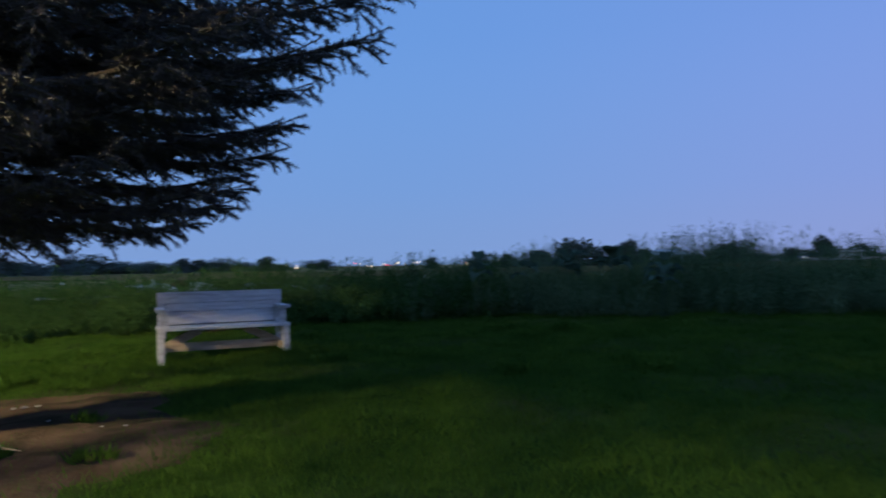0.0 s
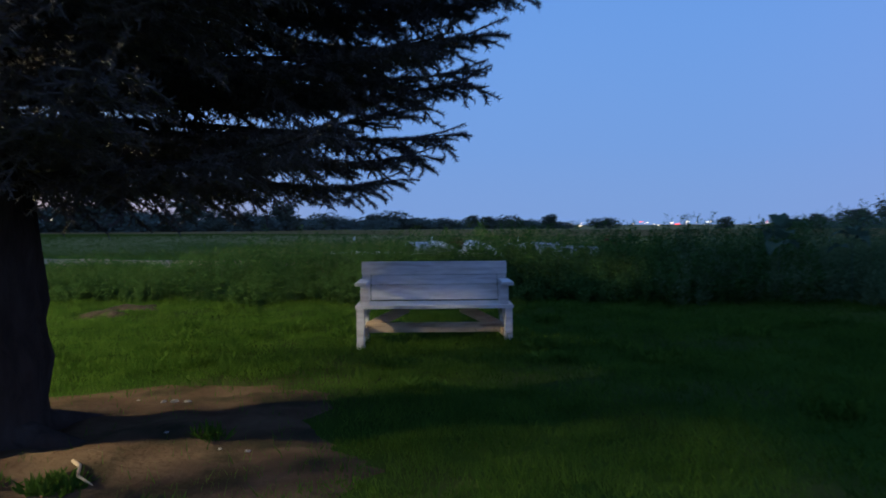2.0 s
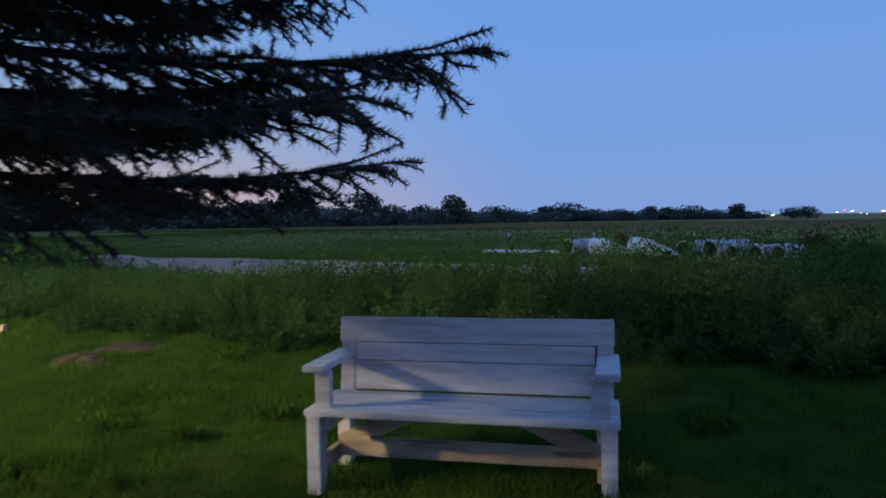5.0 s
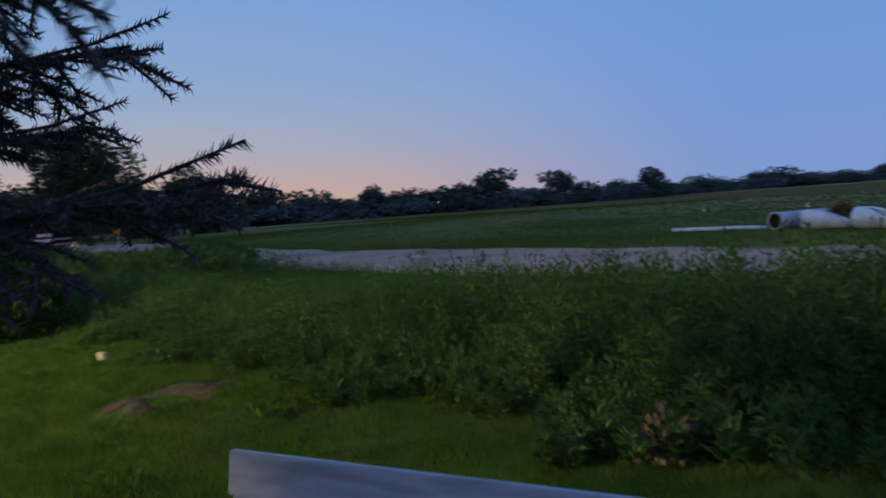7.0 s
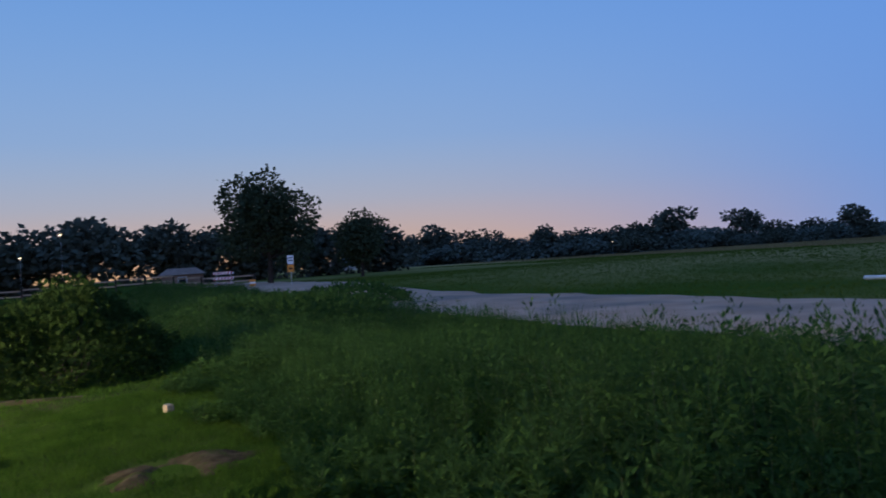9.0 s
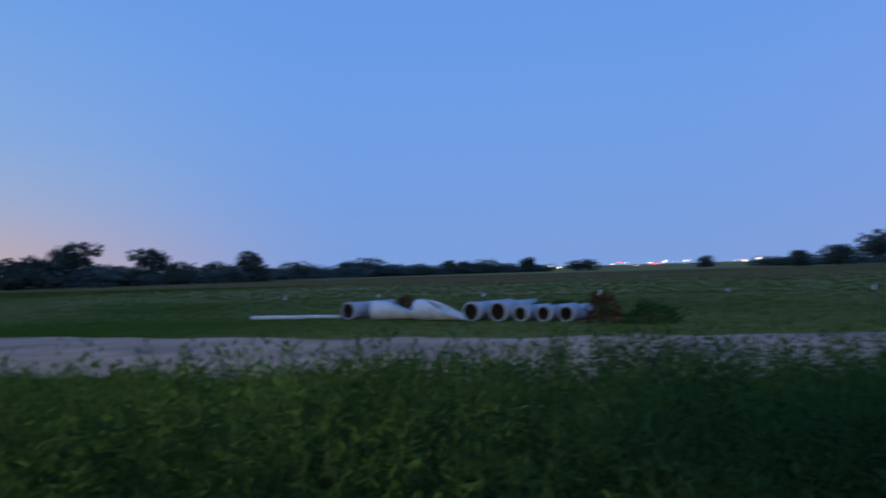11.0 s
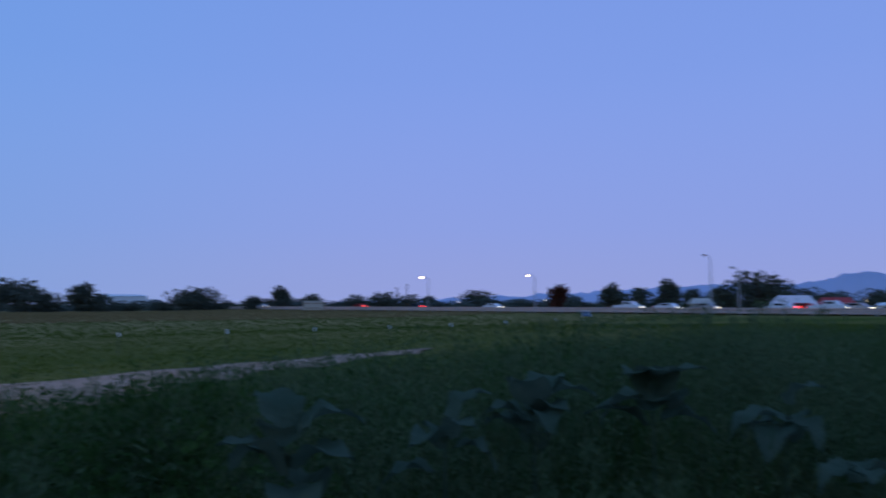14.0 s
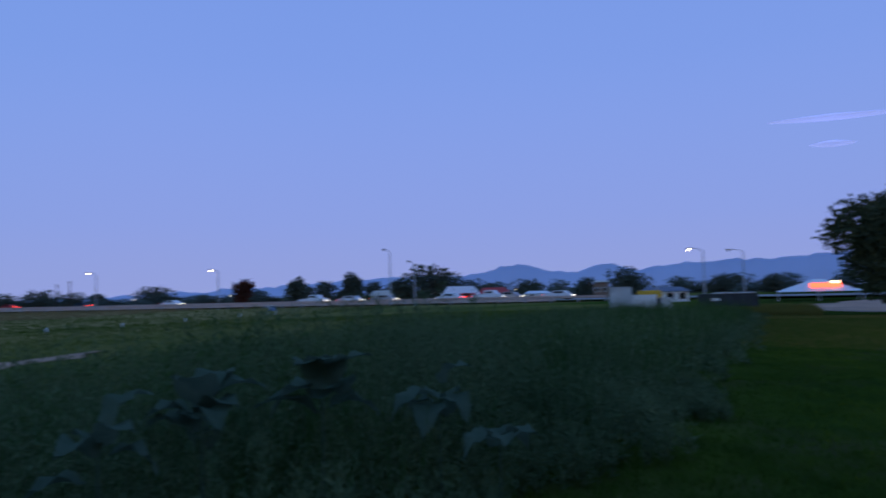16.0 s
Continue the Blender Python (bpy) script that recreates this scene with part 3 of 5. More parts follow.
def clump(place, rx, rz, n, size, mat_, name, label, category):
    """A low shrub: stems with leaves in an uneven dome."""
    x, y = place
    z0 = gzf(x, y)
    ob = empty(name, pose(x, y, z0), label, category)
    for _ in range(9):
        lean = Euler((random.uniform(-0.6, 0.6), random.uniform(-0.6, 0.6), 0)).to_matrix().to_4x4()
        at = (random.uniform(-0.2, 0.2) * rx, random.uniform(-0.2, 0.2) * rx, -0.03)
        part("stem", cyl(min(0.02, 0.05 * rz), 0.004, rz * random.uniform(0.7, 1.0), at, 6, lean), M_TREEBARK, ob)
    v = unit(rng.normal(0, 1, (n, 3)))
    v[:, 2] = np.abs(v[:, 2])
    bump = np.array([1 + 0.30 * noise.noise((a * 1.8 + x, b * 1.8, c * 1.8)) + 0.18 * noise.noise((a * 5 + x, b * 5, c * 5)) for a, b, c in v])
    r = bump * rng.uniform(0.45, 1.0, n) ** 0.35
    p = v * r[:, None] * np.array([rx, rx, rz])
    d = unit(v + rng.normal(0, 0.6, (n, 3)))
    ln = rng.uniform(0.6, 1.2, n) * size
    vv, ff = leaf_quads(p, d, ln, ln * 0.3, rng.uniform(0, 6.3, n))
    crown = new("foliage", mesh_from("foliage", vv, ff, mat_))
    crown.parent = ob
    return ob


clump((-15.9, 9.0), 1.8, 1.6, 15000, 0.11, M_BUSH, "bush", "rounded leafy green bush at the lawn edge", "bush")
clump((-18.6, 8.0), 1.2, 1.0, 3500, 0.13, M_BUSH, "bush", "smaller dark green bush beside the rounded one", "bush")
clump((-5.3, 35.6), 0.62, 1.10, 480, 0.15, M_REDLEAF, "red_weed", "rusty red dock weed beside the concrete pipes", "weed")
clump((-3.7, 35.6), 0.9, 0.7, 1400, 0.12, M_WEED, "weed_clump", "dark green weed clump beside the concrete pipes", "weed")
clump((-14.4, 39.6), 0.5, 0.95, 500, 0.12, M_REDLEAF, "red_weed", "small rusty dock weed behind the concrete pipes", "weed")
# clumps added behind the pipes to keep light out of their far ends
for cx, cy in ((-10.0, 39.5), (-8.7, 39.1), (-7.4, 38.9), (-6.2, 38.7), (-15.8, 40.6)):
    clump((cx, cy), 0.85, 0.62, 900, 0.14, M_WEED, "weed_clump", "dark green weeds added to block light behind the pipes", "weed")
clump((-38, 21.3), 3.2, 0.95, 3800, 0.2, M_WEED, "weed_clump", "low mound of green weeds beside the road", "weed")
clump((-23.5, 14.6), 3.4, 1.05, 5200, 0.16, M_WEED, "weed_clump", "low mound of dark weeds behind the bush", "weed")


def burdock(x, y, h, leaves, spread, seed):
    """A broad-leaved plant: long stalks with large pointed, wavy leaves."""
    r = random.Random(seed)
    z0 = gzf(x, y)
    ob = empty("burdock_plant", pose(x, y, z0), "broad-leaved burdock with big grey-green leaves among weeds", "plant", "burdock plants")
    part("stalk", cyl(0.011, 0.006, h * 0.9, (0, 0, -0.02), 8), M_BURDOCK, ob)
    for k in range(leaves):
        az = 2.4 * k + r.uniform(-0.4, 0.4)
        z = h * r.uniform(0.74, 1.0)
        ln, wd = r.uniform(0.22, 0.36) * spread, r.uniform(0.09, 0.13) * spread
        tilt = r.uniform(-0.5, 0.75)
        bm = bmesh.new()
        rows = []
        for i in range(9):
            t = i / 8
            w = wd * (math.sin(math.pi * min(1, 0.12 + t * 0.92)) ** 0.75) * (1.15 - 0.35 * t) if i < 8 else 0.002
            row = []
            for j in (-1, -0.5, 0, 0.5, 1):
                wave = 0.02 * math.sin(t * 14 + j * 2 + k)
                row.append(bm.verts.new((0.05 + t * ln, j * w, 0.10 * t * (1 - t) * 2 - 0.16 * t * t * ln + 0.35 * abs(j) * w + wave * abs(j))))
            rows.append(row)
        for i in range(8):
            for j in range(4):
                bm.faces.new((rows[i][j], rows[i][j + 1], rows[i + 1][j + 1], rows[i + 1][j]))
        bmesh.ops.transform(bm, matrix=Matrix.Translation((0, 0, z)) @ Euler((0, -tilt, az)).to_matrix().to_4x4(), verts=bm.verts)
        part("leaf", bm, M_BURDOCK, ob, shade=True)
    return ob


for i, (x, y, h, n, s) in enumerate(BURDOCKS):
    burdock(x, y, h, n, s, 20 + i)


def lawn_weeds(spots):
    """Low broad-leaved lawn weeds and longer grass tufts in loose patches."""
    ps, ds, ls, ws = [], [], [], []
    for cx, cy, r, n, ln, wd in spots:
        a, q = rng.uniform(0, 6.3, n), r * np.sqrt(rng.random(n))
        x, y = cx + q * np.cos(a), cy + q * np.sin(a) * 0.7
        ps.append(np.stack([x, y, gz(x, y) + 0.02], -1))
        ds.append(unit(np.stack([rng.normal(0, 0.6, n), rng.normal(0, 0.6, n), rng.uniform(0.5, 1.4, n)], -1)))
        ls.append(rng.uniform(0.5, 1.0, n) * ln)
        ws.append(ls[-1] * wd)
    p, d, ln, wd = (np.concatenate(v) for v in (ps, ds, ls, ws))
    return leaf_quads(p, d, ln, wd, rng.uniform(0, 6.3, len(p)))


SPOTS = [(-3.11, 4.88, 0.16, 260, 0.13, 0.13), (-2.82, 5.72, 0.10, 90, 0.14, 0.07), (-2.3, 4.72, 0.16, 130, 0.12, 0.07), (-3.45, 4.75, 0.14, 120, 0.11, 0.10), (-5.1, 7.72, 0.30, 260, 0.07, 0.22), (-5.5, 7.3, 0.25, 160, 0.07, 0.22), (-4.7, 7.25, 0.35, 260, 0.13, 0.06), (-3.6, 7.3, 0.40, 260, 0.12, 0.06)]
SPOTS += [(rng.uniform(-11, 2), rng.uniform(6.8, 11.2), rng.uniform(0.10, 0.30), 80, rng.uniform(0.06, 0.13), rng.choice((0.06, 0.2))) for _ in range(70)]
stuff("lawn_weeds", lawn_weeds(SPOTS), M_GRASS, "low broad-leaved weeds and grass tufts in the lawn", "weeds")
clump((-3.62, 11.4), 0.17, 0.24, 170, 0.06, M_DEAD, "withered_weed", "withered brown weed at the foot of the green ones", "weed")


# ---- spruce beside the path ----
def tube(pts, radii, seg=8):
    bm = bmesh.new()
    rings = []
    for i, (p, r) in enumerate(zip(pts, radii)):
        d = Vector(pts[min(i + 1, len(pts) - 1)]) - Vector(pts[max(i - 1, 0)])
        q = d.to_track_quat("Z", "Y").to_matrix()
        rings.append([bm.verts.new(Vector(p) + q @ Vector((r * math.cos(6.2832 * j / seg), r * math.sin(6.2832 * j / seg), 0))) for j in range(seg)])
    for a, b in zip(rings, rings[1:]):
        for j in range(seg):
            bm.faces.new((a[j], a[(j + 1) % seg], b[(j + 1) % seg], b[j]))
    bm.faces.new(rings[-1])
    return bm


def spruce(x, y):
    z0 = gzf(x, y)
    ob = empty("spruce_tree", pose(x, y, z0), "large dark spruce with drooping lower branches and bare trunk", "tree")
    pts, rad = [], []
    for i in range(40):
        z = -0.15 + 13.5 * i / 39
        flare = 0.07 * math.exp(-max(z, 0) / 0.07) - 0.045 * math.exp(-((z - 0.25) / 0.24) ** 2)
        pts.append((0.03 * math.sin(z * 2.2), 0.03 * math.cos(z * 1.7), z))
        rad.append(max(0.345 * (1 - z / 14) + flare, 0.02))
    bm = tube(pts, rad, 28)
    for v in bm.verts:
        k = 1 + 0.10 * noise.noise((v.co.x * 6, v.co.y * 6, v.co.z * 2)) + 0.05 * noise.noise((v.co.x * 16, v.co.y * 16, v.co.z * 6))
        v.co.x, v.co.y = v.co.x * k, v.co.y * k
    part("trunk", bm, M_BARK, ob, shade=True)
    r = random.Random(5)
    for i in range(7):
        a = i * 0.9 + r.uniform(-0.2, 0.2)
        L = r.uniform(0.5, 0.9)
        rp = [((0.25 + L * t) * math.cos(a + 0.3 * t), (0.25 + L * t) * math.sin(a + 0.3 * t), 0.12 - 0.16 * t) for t in (0, 0.25, 0.5, 0.75, 1)]
        part("root", tube(rp, (0.11, 0.085, 0.06, 0.04, 0.015), 8), M_BARK, ob, shade=True)
    limbs = []
    level, z = 0, 1.72
    while z < 12.6:
        count = 14 if z < 3.8 else 8
        for k in range(count):
            a = 6.2832 * (k + 0.5 * (level % 2)) / count + r.uniform(-0.1, 0.1)
            deg = math.degrees(a) % 360
            # limbs at 190 to 245 degrees, out of view, lengthened to shade the bench
            top_r = np.interp(deg, (0, 15, 30, 45, 65, 90, 130, 245, 300, 360), (3.85, 3.75, 3.2, 3.45, 3.95, 3.95, 3.75, 3.9, 3.7, 3.85))
            low_r = np.interp(deg, (0, 15, 35, 45, 65, 90, 130, 185, 190, 245, 255, 360), (2.45, 2.55, 2.95, 2.95, 3.65, 3.68, 2.8, 2.8, 3.9, 3.9, 2.7, 2.45))
            L = float(low_r + (top_r - low_r) * min(1.0, max(0.0, (z - 1.72) / 0.95))) * r.uniform(0.94, 1.03) * (1 - max(z - 3.2, 0) / 10.6)
            limbs.append((z + r.uniform(-0.12, 0.12), a, L, 0.0))
        z += 0.31 if z < 3.8 else 0.62
        level += 1
    limbs += [(1.82, radians(88), 3.66, 0.10), (1.98, radians(96), 3.40, 0.04), (2.28, radians(80), 3.5, 0.04), (2.72, radians(66), 3.72, 0.0), (2.75, radians(38), 3.5, 0.0)]
    twigs = []
    for zz, a, L, lift in limbs:
        deg = math.degrees(a) % 360
        droop = 0.16 + (0.06 if zz < 2.0 else 0.03 if zz < 2.3 else 0.0) * (30 < deg < 125)
        bp = []
        for t in np.linspace(0, 1, 9):
            s = L * t
            bp.append(Vector((math.cos(a) * s, math.sin(a) * s, zz + (0.16 + lift) * L * t - droop * L * (t ** 1.6) * 0.75 + 0.26 * L * max(0, t - 0.72) ** 1.2)))
        part("limb", tube(bp, [0.034 * (1 - 0.85 * t) for t in np.linspace(0, 1, 9)], 6), M_BARK, ob)
        # side twigs; the needles follow below
        low = zz < 3.7 and (deg < 150 or deg > 300)
        nt = int(L * (17 if low else 8))
        out = Vector((-math.sin(a), math.cos(a), 0))
        for i in range(nt):
            t = 0.10 + 0.90 * (i + r.random()) / nt
            j = min(int(t * 8), 7)
            base = bp[j].lerp(bp[j + 1], t * 8 - j)
            ax = (bp[j + 1] - bp[j]).normalized()
            side = out * (1 if i % 2 else -1)
            tl = min(0.50, 0.90 * (1 - t) + 0.17) * r.uniform(0.7, 1.12) * min(1.0, L / 3)
            hang = low and r.random() < 0.22
            rise = r.uniform(-0.9, -0.5) if hang else r.uniform(-0.30, 0.12)
            dirn = (ax * r.uniform(0.65, 1.0) + side * r.uniform(0.5, 0.85) + Vector((0, 0, rise))).normalized()
            dense = 2 if low and t > 0.6 and deg < 150 else low
            twigs.append((*base, *dirn, tl, -0.12, dense))
            flat = dirn.cross(Vector((0, 0, 1))).normalized()
            for q in range(max(1, int(tl / 0.066)) if low else 1):
                u = (q + r.uniform(0.3, 0.9)) / max(1, int(tl / 0.066)) if low else r.uniform(0.2, 0.85)
                d2 = (dirn * 0.9 + flat * (0.8 if q % 2 else -0.8) + Vector((0, 0, r.uniform(-0.45, 0.25)))).normalized()
                p2 = base + dirn * tl * u + Vector((0, 0, -0.12 * tl * u * u))
                twigs.append((*p2, *d2, (0.13 * (1 - u) + 0.085) * r.uniform(0.75, 1.2), -0.12, dense))
        dirn = (bp[8] - bp[7]).normalized()
        twigs.append((*bp[7], *dirn, (bp[8] - bp[7]).length + 0.14, 0.15, 2 * low))
    tw = np.array(twigs, float)
    base, dirn, tl, sag, low, fine = tw[:, :3], tw[:, 3:6], tw[:, 6], tw[:, 7], tw[:, 8] > 0.5, tw[:, 8] > 1.5
    cnt = np.maximum((tl * np.where(fine, 340, np.where(low, 120, 30))).astype(int), 6)
    o = np.repeat(np.arange(len(tw)), cnt)
    first = np.repeat(np.cumsum(cnt) - cnt, cnt)
    t = (np.arange(len(o)) - first + 0.5) / cnt[o]
    p = base[o] + dirn[o] * (tl[o] * t)[:, None]
    p[:, 2] += sag[o] * tl[o] * t * t
    s, u = frames(dirn[o])
    turn = rng.uniform(0, 6.3, len(o))[:, None]
    d = unit(dirn[o] * rng.uniform(0.35, 0.8, len(o))[:, None] + s * np.cos(turn) + u * np.sin(turn))
    v1, f1 = spikes(p, d, np.where(fine[o], rng.uniform(0.032, 0.044, len(o)), rng.uniform(0.030, 0.046, len(o))), np.where(fine[o], 0.0034, np.where(low[o], 0.0056, 0.014)), rng.uniform(0, 6.3, len(o)))
    # the shoots themselves: thin three-sided rods
    s, u = frames(dirn)
    rods = []
    for f, rr in ((0.0, 0.007), (0.55, 0.007), (1.0, 0.004)):
        c = base + dirn * (tl * f)[:, None]
        c[:, 2] += sag * tl * f * f
        for q in range(3):
            rods.append(c + rr * (s * math.cos(2.1 * q) + u * math.sin(2.1 * q)))
    v2 = np.stack(rods, 1).reshape(-1, 3)
    g = np.arange(len(tw)) * 9 + len(v1)
    f2 = []
    for k in range(2):
        for q in range(3):
            a0, a1 = k * 3 + q, k * 3 + (q + 1) % 3
            f2 += [np.stack([g + a0, g + a1, g + a0 + 3], -1), np.stack([g + a1, g + a1 + 3, g + a0 + 3], -1)]
    nv, nf = [v1, v2], [f1, *f2]
    needles = new("needles", mesh_from("needles", np.concatenate(nv), np.concatenate(nf), M_NEEDLE))
    needles.parent = ob
    return ob


spruce(-4.14, 5.28)


# ---- broadleaf and far trees ----
def tree_model(name, h, w, leaf, n, mat_, seed, trunk=0.18, lobes=9, tall=0.5):
    """Trunk with limbs, and a crown of leaf sprays on several uneven lobes; stands at the origin."""
    r = random.Random(seed)
    g = np.random.default_rng(seed)
    ob = empty(name, pose(0, 0, -50), "x", "tree")
    part("trunk", tube([(0, 0, -0.1), (0.02 * h, 0, h * 0.2), (0, 0.02 * h, h * 0.5), (0, 0, h * 0.85)], (0.035 * h * 0.8, 0.026 * h * 0.8, 0.018 * h * 0.8, 0.004 * h), 8), M_TREEBARK, ob)
    vs, fs, o = [], [], 0
    for k in range(lobes):
        a = k * 2.4 + r.uniform(-0.3, 0.3)
        f = r.random() ** 0.6
        c = np.array([math.cos(a) * w * 0.32 * f, math.sin(a) * w * 0.32 * f, h * (trunk + (1 - trunk) * (0.25 + tall * r.random()))])
        if k == 0:
            c = np.array([0, 0, h * 0.72])
        s = np.array([w * r.uniform(0.20, 0.32), w * r.uniform(0.20, 0.32), h * r.uniform(0.13, 0.24)])
        c[2] = min(c[2], h - s[2] * 0.95)
        part("limb", tube([(0, 0, h * 0.22), tuple(c * np.array([0.6, 0.6, 0.8])), tuple(c)], (0.012 * h, 0.008 * h, 0.003 * h), 6), M_TREEBARK, ob)
        m = n // lobes
        v = unit(g.normal(0, 1, (m, 3)))
        rr = g.uniform(0.25, 1.0, m) ** 0.45
        rr *= 1 + 0.28 * np.array([noise.noise((q[0] * 2 + k, q[1] * 2, q[2] * 2 + seed)) for q in v]) + 0.15 * g.normal(0, 1, m) * (g.random(m) > 0.8)
        p = c + v * s * rr[:, None]
        d = unit(v + g.normal(0, 0.7, (m, 3)) + np.array([0, 0, -0.25]))
        ln = g.uniform(0.6, 1.3, m) * leaf
        v_, f_ = leaf_quads(p, d, ln, ln * 0.36, g.uniform(0, 6.3, m))
        vs.append(v_)
        fs.append(f_ + o)
        o += len(v_)
    cr = new("crown", mesh_from("crown", np.concatenate(vs), np.concatenate(fs), mat_))
    cr.parent = ob
    return ob


def place_tree(model, x, y, s, label, group, turn=0.0, wide=1.0, sink=0.0):
    t = copy_thing(model, pose(x, y, gzf(x, y) - sink, 0, 0, turn))
    t.scale = (s * wide, s * wide, s)
    tagged(t, label, "tree", group)
    return t


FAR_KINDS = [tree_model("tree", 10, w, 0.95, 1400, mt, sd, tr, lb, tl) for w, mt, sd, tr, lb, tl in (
    (10, M_HAZETREE, 1, -0.15, 12, 0.62), (14, M_HAZETREE, 2, -0.2, 14, 0.6), (7.5, M_HAZETREE, 3, -0.1, 10, 0.65), (15, M_WILLOW, 4, -0.25, 14, 0.55),
    (12, M_WILLOW, 5, -0.25, 13, 0.55), (8, M_REDLEAF, 6, -0.1, 10, 0.6), (11, M_HAZETREE, 7, 0.05, 11, 0.6))]

DARK = "dark green leafy tree in the far row behind the field"
GREY = "low grey-green willow in the far row behind the field"


def row(bearing, dist, top, kind, label, group, wide=1.0, sink=0.0):
    b = radians(bearing)
    x, y = -1.4 - math.sin(b) * dist, 9.5 + math.cos(b) * dist
    place_tree(FAR_KINDS[kind], x, y, (top + sink) / 9.0, label, group, bearing * 37 % 360, wide, sink)


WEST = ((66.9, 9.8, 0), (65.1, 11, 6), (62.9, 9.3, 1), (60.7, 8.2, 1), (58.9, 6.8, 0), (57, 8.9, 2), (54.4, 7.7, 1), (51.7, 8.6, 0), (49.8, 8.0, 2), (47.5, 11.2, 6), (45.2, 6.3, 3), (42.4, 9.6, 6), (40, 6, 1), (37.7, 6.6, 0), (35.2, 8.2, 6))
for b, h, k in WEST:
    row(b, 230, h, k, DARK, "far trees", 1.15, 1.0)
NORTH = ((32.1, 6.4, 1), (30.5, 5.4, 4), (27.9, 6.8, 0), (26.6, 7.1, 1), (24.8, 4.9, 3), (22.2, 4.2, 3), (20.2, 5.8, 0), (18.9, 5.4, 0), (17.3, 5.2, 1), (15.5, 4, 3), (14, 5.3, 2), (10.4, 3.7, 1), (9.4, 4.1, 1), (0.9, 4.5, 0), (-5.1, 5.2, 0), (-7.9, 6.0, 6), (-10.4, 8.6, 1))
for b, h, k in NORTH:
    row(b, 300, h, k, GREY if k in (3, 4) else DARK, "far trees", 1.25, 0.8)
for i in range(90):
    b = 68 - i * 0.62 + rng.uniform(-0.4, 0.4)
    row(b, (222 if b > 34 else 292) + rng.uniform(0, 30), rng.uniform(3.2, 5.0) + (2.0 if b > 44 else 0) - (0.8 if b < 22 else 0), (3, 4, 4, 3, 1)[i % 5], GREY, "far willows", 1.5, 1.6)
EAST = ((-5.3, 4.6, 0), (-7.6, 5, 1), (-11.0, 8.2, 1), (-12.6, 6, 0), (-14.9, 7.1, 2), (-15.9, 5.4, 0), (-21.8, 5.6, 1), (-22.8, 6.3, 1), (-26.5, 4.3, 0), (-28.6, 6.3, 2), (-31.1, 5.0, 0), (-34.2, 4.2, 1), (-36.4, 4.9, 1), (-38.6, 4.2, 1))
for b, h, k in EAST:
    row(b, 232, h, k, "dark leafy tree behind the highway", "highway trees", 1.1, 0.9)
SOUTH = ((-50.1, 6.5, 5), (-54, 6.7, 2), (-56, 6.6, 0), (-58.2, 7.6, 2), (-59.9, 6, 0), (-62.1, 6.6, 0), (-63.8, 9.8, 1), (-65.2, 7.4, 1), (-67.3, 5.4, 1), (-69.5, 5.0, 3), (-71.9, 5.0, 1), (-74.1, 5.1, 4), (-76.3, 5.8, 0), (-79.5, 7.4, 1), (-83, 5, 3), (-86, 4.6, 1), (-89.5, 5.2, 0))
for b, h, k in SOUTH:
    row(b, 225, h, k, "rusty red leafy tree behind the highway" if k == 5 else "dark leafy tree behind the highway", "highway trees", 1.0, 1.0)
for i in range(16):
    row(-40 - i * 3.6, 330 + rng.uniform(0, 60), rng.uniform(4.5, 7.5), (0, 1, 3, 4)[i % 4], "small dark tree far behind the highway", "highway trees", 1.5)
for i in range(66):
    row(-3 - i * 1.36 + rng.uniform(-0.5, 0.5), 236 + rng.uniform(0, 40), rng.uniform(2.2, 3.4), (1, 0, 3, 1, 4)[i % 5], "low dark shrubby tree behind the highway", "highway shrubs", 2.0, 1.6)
LEFT = ((97, 10.2, 0), (94.5, 9.6, 1), (91, 10.4, 6), (88.2, 8.8, 1), (85.5, 9.4, 2), (83.2, 9.2, 0), (81.0, 8.6, 1), (99.5, 9, 1), (102, 10, 0), (79, 8.8, 0), (77, 8.6, 1), (75, 8.8, 0), (71.5, 8, 1), (69, 8, 0))
for b, h, k in LEFT:
    row(b, 112, h * 0.86, k, "dark leafy tree in the row behind the fence", "fence trees", 1.25)

big = tree_model("cottonwood_tree", 11.2, 9.6, 0.42, 9000, M_TREE, 41, 0.06, 15, 0.55)
place_tree(big, -74.7, 24.9, 1.0, "tall dense dark cottonwood beside the road", "")
small = tree_model("ash_tree", 7.9, 7.0, 0.36, 5000, M_TREE, 42, 0.05, 13, 0.5)
place_tree(small, -77.0, 35.3, 1.0, "round dark tree beside the cottonwood", "")
maple = tree_model("maple_tree", 7.2, 7.4, 0.26, 24000, M_TREE, 43, 0.10, 18, 0.5)
place_tree(maple, 43.6, 3.2, 1.0, "dark leafy tree at the edge of the gravel lot", "")
for model in (*FAR_KINDS, big, small, maple):
    for o in (*model.children_recursive, model):
        bpy.data.objects.remove(o)


